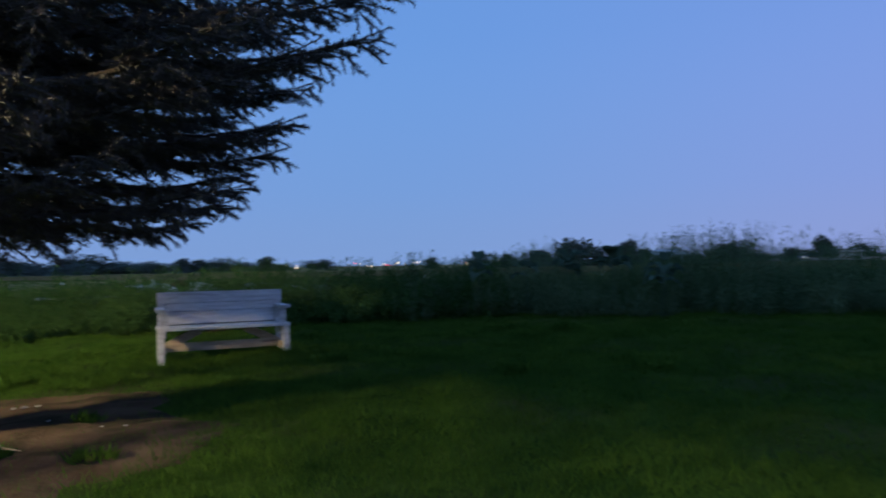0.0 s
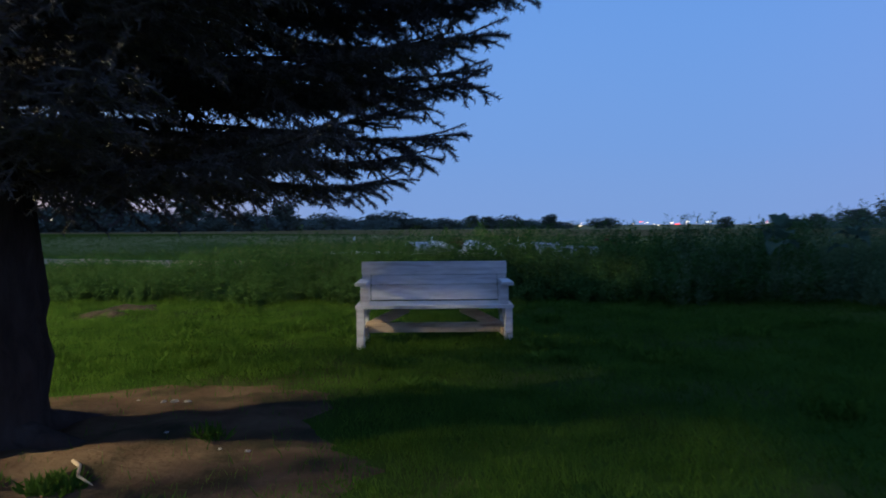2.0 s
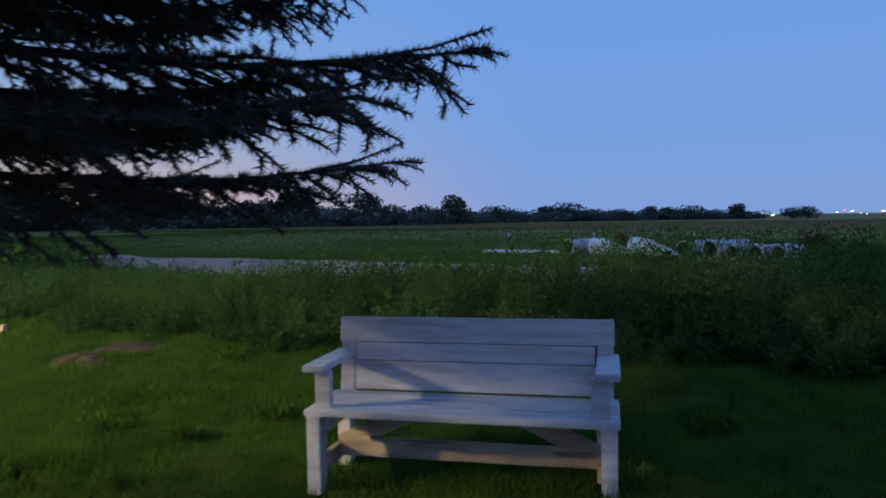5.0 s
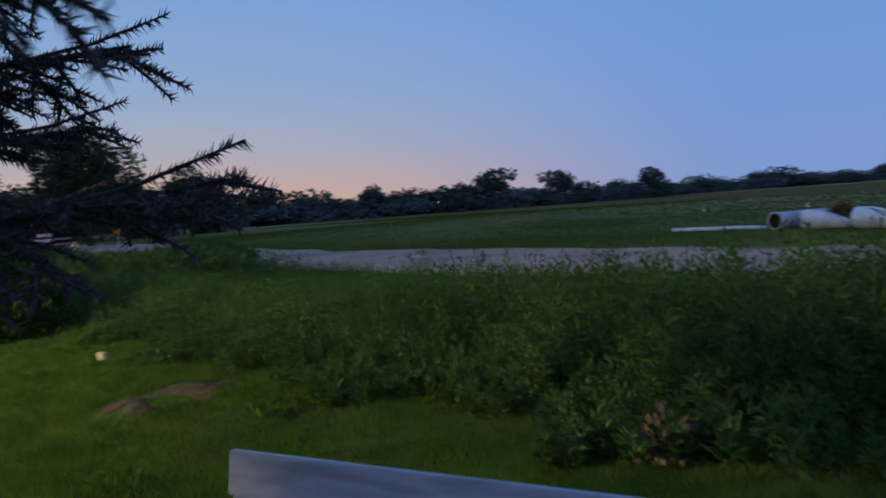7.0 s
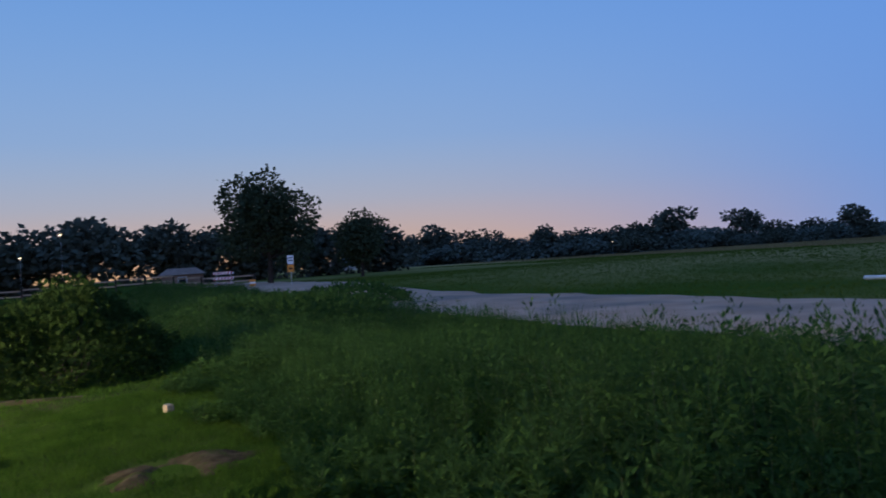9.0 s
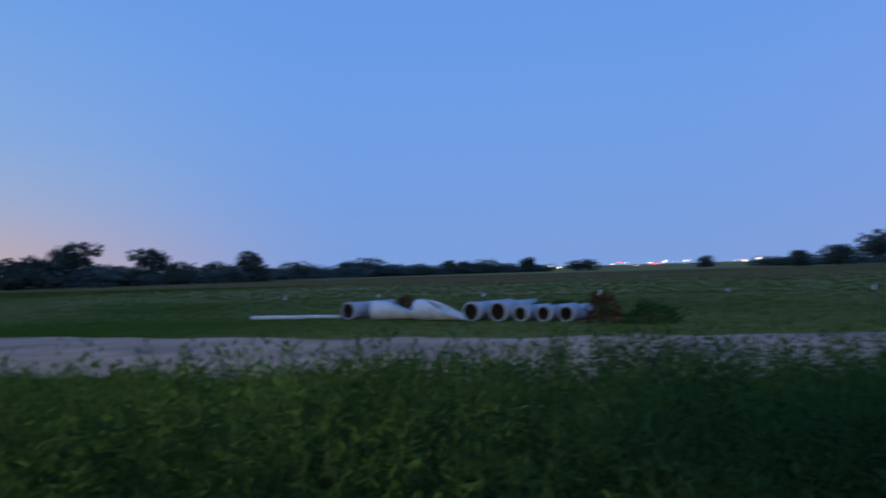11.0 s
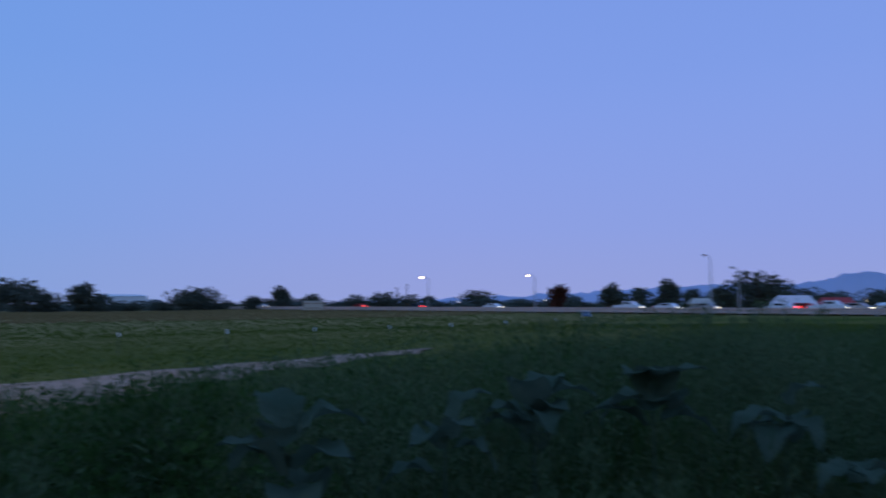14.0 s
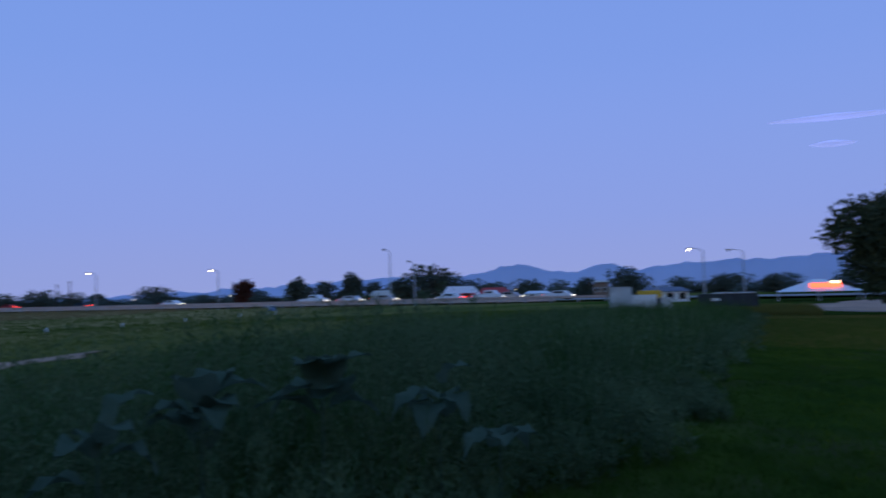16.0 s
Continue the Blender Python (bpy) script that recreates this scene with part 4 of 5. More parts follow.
# ---- bench ----
def bench():
    ob = empty("bench", pose(-2.675, 8.82, 0, 0, 0, 23.3), "weathered white-painted wooden bench on the lawn", "bench")
    g = 0.0

    def board(name, sx, sy, sz, at, rot=None, mt=M_PAINTWOOD, label=""):
        part(name, bbox(sx, sy, sz, at, 0.005, rot), mt, ob, label)

    for s in (-1, 1):
        x = s * 0.73
        board("front_leg", 0.075, 0.09, 0.40, (x, 0.045, g + 0.19))
        board("rear_leg", 0.075, 0.09, 0.42, (x - s * 0.005, 0.47, g + 0.20))
        board("back_post", 0.085, 0.04, 0.42, (s * 0.712, 0.507, g + 0.60), Euler((radians(-9), 0, 0)).to_matrix().to_4x4())
        board("side_rail", 0.038, 0.36, 0.085, (s * 0.69, 0.26, g + 0.345))
        board("foot_rail", 0.038, 0.36, 0.085, (s * 0.69, 0.26, g + 0.15), mt=M_RAWWOOD)
        board("arm_post", 0.085, 0.038, 0.20, (s * 0.69, 0.06, g + 0.52))
        board("armrest", 0.115, 0.52, 0.035, (s * 0.725, 0.26, g + 0.632))
        # diagonal braces from the stretcher's ends to the underside of the seat
        board("brace", 0.45, 0.036, 0.10, (s * 0.475, 0.285, g + 0.275), Euler((0, radians(26 * s), 0)).to_matrix().to_4x4(), M_RAWWOOD, "bare wooden brace")
    for i, v in enumerate((0.075, 0.226, 0.377)):
        board("seat_board", 1.56, 0.148, 0.036, (0, v, g + 0.408))
    board("cleat", 0.50, 0.05, 0.035, (0, 0.30, g + 0.372), None, M_RAWWOOD, "bare wooden cleat under the seat")
    board("stretcher", 1.36, 0.036, 0.10, (0, 0.25, g + 0.175), None, M_RAWWOOD, "bare wooden stretcher")
    tilt = Euler((radians(-9), 0, 0)).to_matrix().to_4x4()
    for w, h, z in ((1.32, 0.158, 0.512), (1.32, 0.098, 0.642), (1.52, 0.140, 0.763)):
        board("back_board", w, 0.034, h, (0, 0.474 + (z - 0.512) * 0.158, g + z), tilt)
    return ob


bench()


# ---- small things on the lawn ----
def stone(x, y, r, seed, label="small rough stone lying on the soil", name="stone", mt=M_STONE, sq=0.6):
    bm = bmesh.new()
    bmesh.ops.create_icosphere(bm, subdivisions=2, radius=r)
    for v in bm.verts:
        v.co *= 1 + 0.35 * noise.noise(v.co * (1.6 / r) + Vector((seed, 0, 0)))
        v.co.z *= sq
    ob = new(name, to_mesh(name, bm, mt))
    ob.matrix_world = pose(x, y, gzf(x, y) + r * 0.35 + 0.03, 0, 0, seed * 40)
    tagged(ob, label, "stone", "stones on the soil")


for i in range(12):
    stone(-3.4 + 1.2 * math.cos(i * 2.1) * random.random(), 5.6 + 0.9 * math.sin(i * 2.1), random.uniform(0.012, 0.035), i + 1)
ob = new("wood_block", to_mesh("wood_block", bbox(0.13, 0.08, 0.11, (0, 0, 0.045), 0.008), M_RAWWOOD))
ob.matrix_world = pose(-11.25, 10.4, gzf(-11.25, 10.4), 4, 0, 25)
tagged(ob, "small pale wooden block standing on the lawn", "block")
tm = new("edging_timber", to_mesh("edging_timber", bbox(2.0, 0.14, 0.14, (0, 0, 0.0), 0.015), M_TIMBER))
tm.matrix_world = pose(-14.0, 8.6, gzf(-14.0, 8.6), 0, 0, 66)
tagged(tm, "dark landscape timber lying along the bush", "timber")
stick = new("fallen_branch", to_mesh("fallen_branch", tube([(0, 0, 0), (0.3, 0.05, 0.03), (0.6, 0.02, 0.02), (0.9, 0.12, 0.01)], (0.022, 0.02, 0.015, 0.006), 7), M_RAWWOOD, True))
stick.matrix_world = pose(-3.3, 5.15, gzf(-3.3, 5.15) + 0.05, 0, 0, -38) @ Matrix.Scale(0.55, 4)
tagged(stick, "pale fallen branch on the dirt", "branch")


# ---- concrete pipes ----
def pipe_mesh(r, wall, length, bell=0.0):
    """Hollow pipe along +y from the origin, lying on z = 0."""
    bm = bmesh.new()
    prof = [(r - wall, 0), (r + bell, 0), (r + bell, 0.25), (r, 0.32), (r, length), (r - wall, length)]
    rings = [[bm.verts.new((a * math.cos(6.2832 * j / 36), v, r + a * math.sin(6.2832 * j / 36))) for j in range(36)] for a, v in prof]
    for k in range(len(rings)):
        a, b = rings[k], rings[(k + 1) % len(rings)]
        for j in range(36):
            bm.faces.new((a[j], a[(j + 1) % 36], b[(j + 1) % 36], b[j])).material_index = int(k == 5)
    return bm


def pipe(x, y, r, length, turn, label):
    ob = new("concrete_pipe", to_mesh("concrete_pipe", pipe_mesh(r, r * 0.13, length, 0.02), M_CONCRETE, True))
    # inner faces take the dark colour that stands for shade
    ob.data.materials.append(M_PIPE_IN)
    ob.matrix_world = pose(x, y, gzf(x, y), 0, 0, turn)
    tagged(ob, label, "pipe", "concrete pipes in the field")


for x, y, r, turn in ((-16.5, 38.0, 0.36, -15), (-10.5, 36.7, 0.36, -15), (-9.4, 36.6, 0.36, -15), (-8.5, 36.5, 0.28, -15), (-7.6, 36.4, 0.28, -15), (-6.75, 36.3, 0.28, -12)):
    pipe(x, y, r, 3.0 if r > 0.3 else 2.6, turn, "large grey concrete pipe lying in a row on grass" if r > 0.3 else "smaller grey concrete pipe lying in a row on grass")


def flared_end(x, y, r, length, turn):
    """A flared end section: a pipe whose upper side is cut away on a slant."""
    bm = bmesh.new()
    n, seg = 14, 24
    ring = {}
    for i in range(n + 1):
        t = i / n
        top = 1.0 - 0.78 * float(smooth(0.12, 1.0, t))
        for j in range(seg + 1):
            u = -1 + 2 * j / seg
            half = math.pi * min(1.0, max(0.18, math.acos(max(-1.0, min(1.0, 1 - 2 * top))) / math.pi)) * 0.998
            a = -math.pi / 2 + u * half
            wide = 1 + 0.35 * t
            for k, rr in ((0, r), (1, r * 0.84)):
                ring[i, j, k] = bm.verts.new((length * t, rr * wide * math.cos(a), r + rr * math.sin(a)))
    for i in range(n):
        for j in range(seg):
            bm.faces.new((ring[i, j, 0], ring[i + 1, j, 0], ring[i + 1, j + 1, 0], ring[i, j + 1, 0]))
            bm.faces.new((ring[i, j, 1], ring[i, j + 1, 1], ring[i + 1, j + 1, 1], ring[i + 1, j, 1]))
        for j in (0, seg):
            bm.faces.new((ring[i, j, 0], ring[i, j, 1], ring[i + 1, j, 1], ring[i + 1, j, 0]))
    for i in (0, n):
        for j in range(seg):
            bm.faces.new((ring[i, j, 0], ring[i, j + 1, 0], ring[i, j + 1, 1], ring[i, j, 1]))
    ob = new("pipe_end_section", to_mesh("pipe_end_section", bm, M_PALE, True))
    ob.matrix_world = pose(x, y, gzf(x, y), 0, 0, turn)
    tagged(ob, "pale concrete flared pipe end section lying on grass", "pipe", "pipe end sections in the field")


flared_end(-15.15, 37.6, 0.40, 2.2, 14)
flared_end(-13.0, 37.4, 0.42, 2.2, -12)
pv = new("thin_pipe", to_mesh("thin_pipe", tube([(0, 0, 0.09), (1.2, 0, 0.10), (2.6, 0, 0.09)], (0.09, 0.09, 0.09), 14), M_PVC, True))
pv.matrix_world = pose(-21.4, 38.0, gzf(-20, 38), 0, 0, 4)
tagged(pv, "thin pale plastic pipe lying on the grass", "pipe")
pv2 = new("thin_pipe", to_mesh("thin_pipe", tube([(0, 0, 0.09), (1.0, 0, 0.10), (2.1, 0, 0.09)], (0.08, 0.08, 0.08), 14), M_PVC, True))
pv2.matrix_world = pose(-19.2, 38.5, gzf(-18, 38.5), 0, 0, -3)
tagged(pv2, "thin pale plastic pipe lying on the grass", "pipe")


# ---- field fence posts and signs ----
def fence_post():
    ob = empty("fence_post", pose(0, 0, -50), "green steel fence post with a white top", "post", "field fence posts")
    part("shaft", merge(bbox(0.035, 0.006, 0.95, (0, 0, 0.40)), bbox(0.006, 0.035, 0.95, (0, 0.018, 0.40))), M_POST, ob)
    part("tip", bbox(0.055, 0.045, 0.20, (0, 0.01, 0.86), 0.004), M_WHITE, ob, "white painted tip")
    return ob


fp = fence_post()
for x in (-21.6, -16.5, -11.4, -6.3, -1.2, 3.9, 8.9, 13.7, 18.4, 23.2, 27.8, 32.5, 37.5):
    y = 41.4 + 0.02 * x
    copy_thing(fp, pose(x, y, gzf(x, y), random.uniform(-2, 2), random.uniform(-2, 2), random.uniform(-20, 20)))
for o in (*fp.children_recursive, fp):
    bpy.data.objects.remove(o)

FACE_EAST = -52


def info_sign():
    x, y = 72.4, 66.8
    ob = empty("info_sign", pose(x, y, gzf(x, y), 0, 0, FACE_EAST), "small blue sign with white frame in the field", "sign")
    for s in (-1, 1):
        part("post", bbox(0.09, 0.09, 1.3, (s * 0.45, 0, 0.60)), M_WHITE, ob)
    part("panel", bbox(0.81, 0.04, 0.55, (0, 0, 0.85), 0.005), M_BLUE, ob, "blue sign panel")
    part("writing", merge(bbox(0.5, 0.01, 0.06, (0, -0.025, 0.95)), bbox(0.36, 0.01, 0.06, (0, -0.025, 0.80))), M_WHITE, ob)
    part("rail", bbox(0.99, 0.06, 0.07, (0, 0, 1.22)), M_WHITE, ob)


info_sign()


def billboard():
    x, y = 78.5, 142.0
    ob = empty("billboard", pose(x, y, gzf(x, y), 0, 0, -30), "brown wooden back of a board beside the highway", "sign")
    for s in (-1, 0, 1):
        part("post", bbox(0.2, 0.2, 2.6, (s * 1.6, 0.1, 1.3)), M_TIMBER, ob)
    part("panel", bbox(4.2, 0.12, 1.9, (0, 0, 1.75), 0.02), M_CREAM, ob)
    for z in (1.2, 2.2):
        part("batten", bbox(4.2, 0.08, 0.12, (0, -0.11, z)), M_BRICK, ob)


billboard()


# ---- highway: guardrail, lamps, cars ----
def guardrail(y0, y1):
    ob = empty("guardrail", pose(102.5, y0, 0), "long steel guardrail along the highway bank", "guardrail")
    n = int((y1 - y0) / 4)
    z = gzf(102.5, 60) + 0.25
    for i in range(n):
        part("post", bbox(0.15, 0.15, 0.95, (0.1, i * 4.0, z + 0.20)), M_STEEL, ob)
    bm = bmesh.new()
    prof = [(0, 0.42), (0.06, 0.48), (0, 0.58), (0.06, 0.68), (0, 0.76)]
    cols = [[bm.verts.new((-p - 0.02, yy, z + q)) for p, q in prof] for yy in (0, (y1 - y0))]
    for j in range(4):
        bm.faces.new((cols[0][j], cols[1][j], cols[1][j + 1], cols[0][j + 1]))
    bmesh.ops.solidify(bm, geom=bm.faces[:], thickness=0.03)
    part("rail", bm, M_RAIL, ob)


guardrail(32, 300)


def barrier(y0, y1):
    ob = empty("concrete_barrier", pose(104.2, y0, gzf(104, 60) + 0.25), "long low pinkish concrete barrier beside the highway lanes", "barrier")
    n = int((y1 - y0) / 6)
    for i in range(n):
        bm = bbox(0.42, 5.96, 0.82, (0, 3 + i * 6, 0.41))
        for v in bm.verts:
            if v.co.z > 0.3:
                v.co.x *= 0.4
        part("segment", bm, M_BARRIER, ob)


barrier(40, 400)


def street_lamp(x, y, h, lit, turn=0.0, two=False):
    z = gzf(x, y)
    ob = empty("street_lamp", pose(x, y, z, 0, 0, turn), "tall steel street lamp with a lit head" if lit else "tall steel street lamp with an unlit head", "street lamp", "highway lamps")
    part("pole", cyl(0.13, 0.07, h, (0, 0, -0.05), 10), M_STEEL, ob)
    part("arm", tube([(0, 0, h - 0.1), (0.7, 0, h + 0.25), (1.6, 0, h + 0.35)], (0.05, 0.045, 0.04), 6), M_STEEL, ob)
    head = part("head", bbox(0.75, 0.32, 0.16, (1.85, 0, h + 0.33), 0.04), M_STEEL, ob)
    bm = bmesh.new()
    bmesh.ops.create_uvsphere(bm, u_segments=12, v_segments=8, radius=0.23 if lit else 0.16)
    bmesh.ops.scale(bm, vec=(1, 0.8, 0.6), verts=bm.verts)
    bmesh.ops.translate(bm, vec=(1.85, 0, h + 0.16), verts=bm.verts)
    g = part("lens", bm, G_LAMP if lit else M_GLASS, head, "glowing warm lamp lens" if lit else "", True)
    return ob


def on_line(bearing, x=101.0):
    return 9.5 + (x + 1.0) / math.tan(radians(-bearing))


for brg, h, lit in ((-39.85, 7.2, True), (-48.15, 6.7, True), (-61.1, 8.6, False), (-63.0, 6.6, False)):
    street_lamp(101.0, on_line(brg), h, lit, 180)
street_lamp(108.3, 19.3, 6.9, True, 90)
street_lamp(108.9, 14.1, 6.6, False, 90)


def utility_pole(brg, dist, h):
    b = radians(brg)
    x, y = -1 - math.sin(b) * dist, 9.5 + math.cos(b) * dist
    ob = empty("utility_pole", pose(x, y, gzf(x, y), 0, 0, -brg), "wooden utility pole with a crossarm beyond the highway", "pole", "utility poles")
    part("pole", cyl(0.16, 0.11, h, (0, 0, -0.1), 10), M_TIMBER, ob)
    part("crossarm", bbox(2.2, 0.1, 0.14, (0, 0, h - 0.4)), M_TIMBER, ob)


for brg, dist, h in ((-37.4, 190, 6.2), (-38.2, 190, 7), (-49.2, 190, 6.2), (-64.3, 150, 6.5)):
    utility_pole(brg, dist, h)


def car_model(color, name, boxy):
    ob = empty(name, pose(0, 0, -50), "x", "car")
    bm = bmesh.new()
    L, W = (4.6, 1.8) if not boxy else (5.4, 1.95)
    prof = [(-L / 2, 0.35), (-L / 2, 0.85), (-L / 2 + 0.2, 0.95), (-L * 0.28, 1.0), (-L * 0.18, 1.42), (L * 0.22, 1.45), (L * 0.34, 1.0), (L / 2 - 0.1, 0.85), (L / 2, 0.6), (L / 2, 0.35)]
    if boxy:
        prof = [(-L / 2, 0.4), (-L / 2, 1.05), (-L * 0.10, 1.10), (-L * 0.08, 1.75), (L * 0.18, 1.78), (L * 0.27, 1.15), (L / 2 - 0.1, 1.05), (L / 2, 0.7), (L / 2, 0.4)]
    a = [bm.verts.new((x, -W / 2, z)) for x, z in prof]
    b = [bm.verts.new((x, W / 2, z)) for x, z in prof]
    n = len(prof)
    for i in range(n):
        bm.faces.new((a[i], a[(i + 1) % n], b[(i + 1) % n], b[i]))
    bm.faces.new(a)
    bm.faces.new(b[::-1])
    bmesh.ops.bevel(bm, geom=bm.edges[:], offset=0.05, segments=2, affect="EDGES")
    part("body", bm, color, ob, shade=False)
    for s in (-1, 1):
        part("window", bbox(L * 0.34 if not boxy else L * 0.22, 0.02, 0.28, (L * 0.02 if not boxy else L * 0.06, s * (W / 2 + 0.003), 1.2 if not boxy else 1.45)), M_GLASS, ob)
        for x in (-L * 0.31, L * 0.31):
            w = part("wheel", cyl(0.33, 0.33, 0.22, (x, s * W / 2 - 0.11 + 0.11 * s, 0.33), 16, Euler((radians(90), 0, 0)).to_matrix().to_4x4()), M_BLACK, ob)
        hl = part("headlight", bbox(0.10, 0.36, 0.18, (L / 2, s * (W / 2 - 0.32), 0.72)), G_HEAD, ob)
        part("tail_light", bbox(0.10, 0.34, 0.18, (-L / 2, s * (W / 2 - 0.26), 0.82)), G_TAIL, ob)
    return ob


CARS = [car_model(M_WHITE, "car", False), car_model(M_DARKBLUE, "car", False), car_model(M_STEEL, "car", False), car_model(M_WHITE, "pickup_truck", True), car_model(M_RED, "car", False)]
CAR_WORDS = ("white car with lights on, on the highway", "dark car with tail lights on, on the highway", "silver car with lights on, on the highway", "white pickup truck with lights on, on the highway", "red car with lights on, on the highway")
ROADZ = gzf(115, 60) + 0.36
for brg, lane, k, back in ((-21.2, 112, 4, 0), (-23.8, 116, 0, 0), (-27.2, 108, 2, 1), (-28.4, 118, 1, 0), (-30.4, 117, 1, 0), (-34.6, 118, 4, 0), (-39.0, 117, 1, 0), (-44.9, 109, 0, 1), (-55.2, 108, 3, 1), (-58.0, 110, 0, 1), (-60.6, 109, 2, 1), (-65.8, 110, 0, 0), (-67.2, 112, 4, 0), (-68.8, 109, 3, 1), (-70.3, 110, 2, 1), (-74.2, 109, 0, 1)):
    c = copy_thing(CARS[k], pose(lane, on_line(brg, lane), ROADZ, 0, 0, -90 if back else 90))
    tagged(c, CAR_WORDS[k], "pickup" if k == 3 else "car", "cars on the highway")
for model in CARS:
    for o in (*model.children_recursive, model):
        bpy.data.objects.remove(o)


def lorry(brg, lane):
    ob = empty("lorry", pose(lane, on_line(brg, lane), ROADZ, 0, 0, 90), "white box lorry with lit tail lights on the highway", "truck", "lorries on the highway")
    part("cargo_box", bbox(9.5, 2.5, 2.6, (-1.5, 0, 2.35), 0.04), M_WHITE, ob)
    part("cab", bbox(2.2, 2.3, 2.1, (4.6, 0, 1.75), 0.15), M_WHITE, ob)
    part("chassis", bbox(11.5, 1.0, 0.3, (0, 0, 0.85)), M_BLACK, ob)
    for x in (-5.0, -3.9, 4.5):
        for s in (-1, 1):
            part("wheel", cyl(0.5, 0.5, 0.3, (x, s * 1.1 + 0.15, 0.5), 16, Euler((radians(90), 0, 0)).to_matrix().to_4x4()), M_BLACK, ob)
    for s in (-1, 1):
        part("tail_light", bbox(0.1, 0.5, 0.5, (-6.28, s * 0.9, 1.15)), G_TAIL, ob)
        part("headlight", bbox(0.1, 0.4, 0.35, (5.72, s * 0.8, 1.05)), G_HEAD, ob)


lorry(-16.6, 112)
lorry(-19.3, 118)


# ---- buildings beyond the highway ----
def house(name, brg, dist, w, d, h, roof_h, wall, roof, label, turn=None, windows=3):
    b = radians(brg)
    x, y = -1 - math.sin(b) * dist, 9.5 + math.cos(b) * dist
    ob = empty(name, pose(x, y, gzf(x, y), 0, 0, brg if turn is None else turn), label, "building", "far buildings")
    part("wall", bbox(w, d, h, (0, 0, h / 2 - 0.05)), wall, ob)
    bm = bmesh.new()
    o = 0.35
    e = [bm.verts.new(p) for p in ((-w / 2 - o, -d / 2 - o, h), (w / 2 + o, -d / 2 - o, h), (w / 2 + o, d / 2 + o, h), (-w / 2 - o, d / 2 + o, h), (-w / 2 * 0.7, 0, h + roof_h), (w / 2 * 0.7, 0, h + roof_h))]
    for f in ((0, 1, 5, 4), (2, 3, 4, 5), (1, 2, 5), (3, 0, 4), (3, 2, 1, 0)):
        bm.faces.new([e[i] for i in f])
    part("roof", bm, roof, ob)
    for i in range(windows):
        xx = (i + 0.5) / windows * w - w / 2
        wn = part("window", bbox(0.9, 0.06, 0.9, (xx, -d / 2 - 0.02, h * 0.55)), M_WHITE, ob)
        part("pane", bbox(0.76, 0.04, 0.76, (xx, -d / 2 - 0.05, h * 0.55)), M_GLASS, wn)
    return ob


house("pavilion", -66.6, 178, 9, 7, 1.4, 2.1, M_PINKWHITE, M_PINKWHITE, "white pavilion with a pitched pale roof", None, 3)
house("shed", -69.2, 190, 8, 6, 1.5, 1.6, M_BRICK, M_RED, "low brown shed with a dull red roof", None, 2)
house("house", -60.4, 172, 5, 5, 1.7, 1.2, M_CREAM, M_CREAM, "small tan house under the trees", None, 2)
house("shed", -72.6, 170, 6, 4, 1.3, 0.6, M_WHITE, M_WHITE, "long low white shed beside the highway", None, 2)
house("house", -64.4, 246, 8, 6, 2.6, 1.6, M_CREAM, M_BRICK, "pale house with a gable behind trees", None, 3)
house("shop", -82.0, 95, 5.6, 6, 1.25, 0.55, M_WHITE, M_ROOF, "low white shop with a slate blue roof", None, 4)
house("shop", -77.4, 150, 3.0, 4, 3.2, 0.4, M_BRICK, M_CREAM, "tall narrow brick shop with a cream top", None, 2)
house("warehouse", -17.3, 330, 20, 10, 5, 0.8, M_WHITE, M_WHITE, "long white warehouse beyond the highway", None, 5)
house("warehouse", -14.8, 330, 9, 8, 4.5, 0.8, M_CREAM, M_ROOF, "pale warehouse beyond the highway", None, 3)
house("house", 72.8, 240, 9, 7, 2.2, 1.8, M_CREAM, M_ROOF, "grey-roofed house among the far trees", None, 3)
house("house", 61.4, 246, 8, 6, 2.0, 1.6, M_WHITE, M_ROOF, "white house among the far trees", None, 3)


def lit_tent():
    ob = empty("market_tent", pose(88.9, 5.8, gzf(88.9, 5.8), 0, 0, -90), "white peaked tent with a glowing red sign", "tent")
    bm = bmesh.new()
    e = [bm.verts.new(p) for p in ((-4.2, -3, 1.0), (4.2, -3, 1.0), (4.2, 3, 1.0), (-4.2, 3, 1.0), (-0.4, 0, 2.35), (0.4, 0, 2.35))]
    for f in ((0, 1, 5, 4), (2, 3, 4, 5), (1, 2, 5), (3, 0, 4), (3, 2, 1, 0)):
        bm.faces.new([e[i] for i in f])
    part("canopy", bm, M_WHITE, ob)
    for x in (-4, 0, 4):
        for y in (-2.8, 2.8):
            part("pole", cyl(0.06, 0.06, 1.1, (x, y, 0), 8), M_STEEL, ob)
    part("sign", bbox(3.0, 0.12, 0.5, (0.6, -2.2, 1.66), 0.02), G_SIGN, ob, "glowing red sign")
    part("lamp", bbox(0.9, 0.12, 0.22, (1.5, -2.3, 1.98), 0.02), G_CITY, ob, "warm strip lamp")


lit_tent()


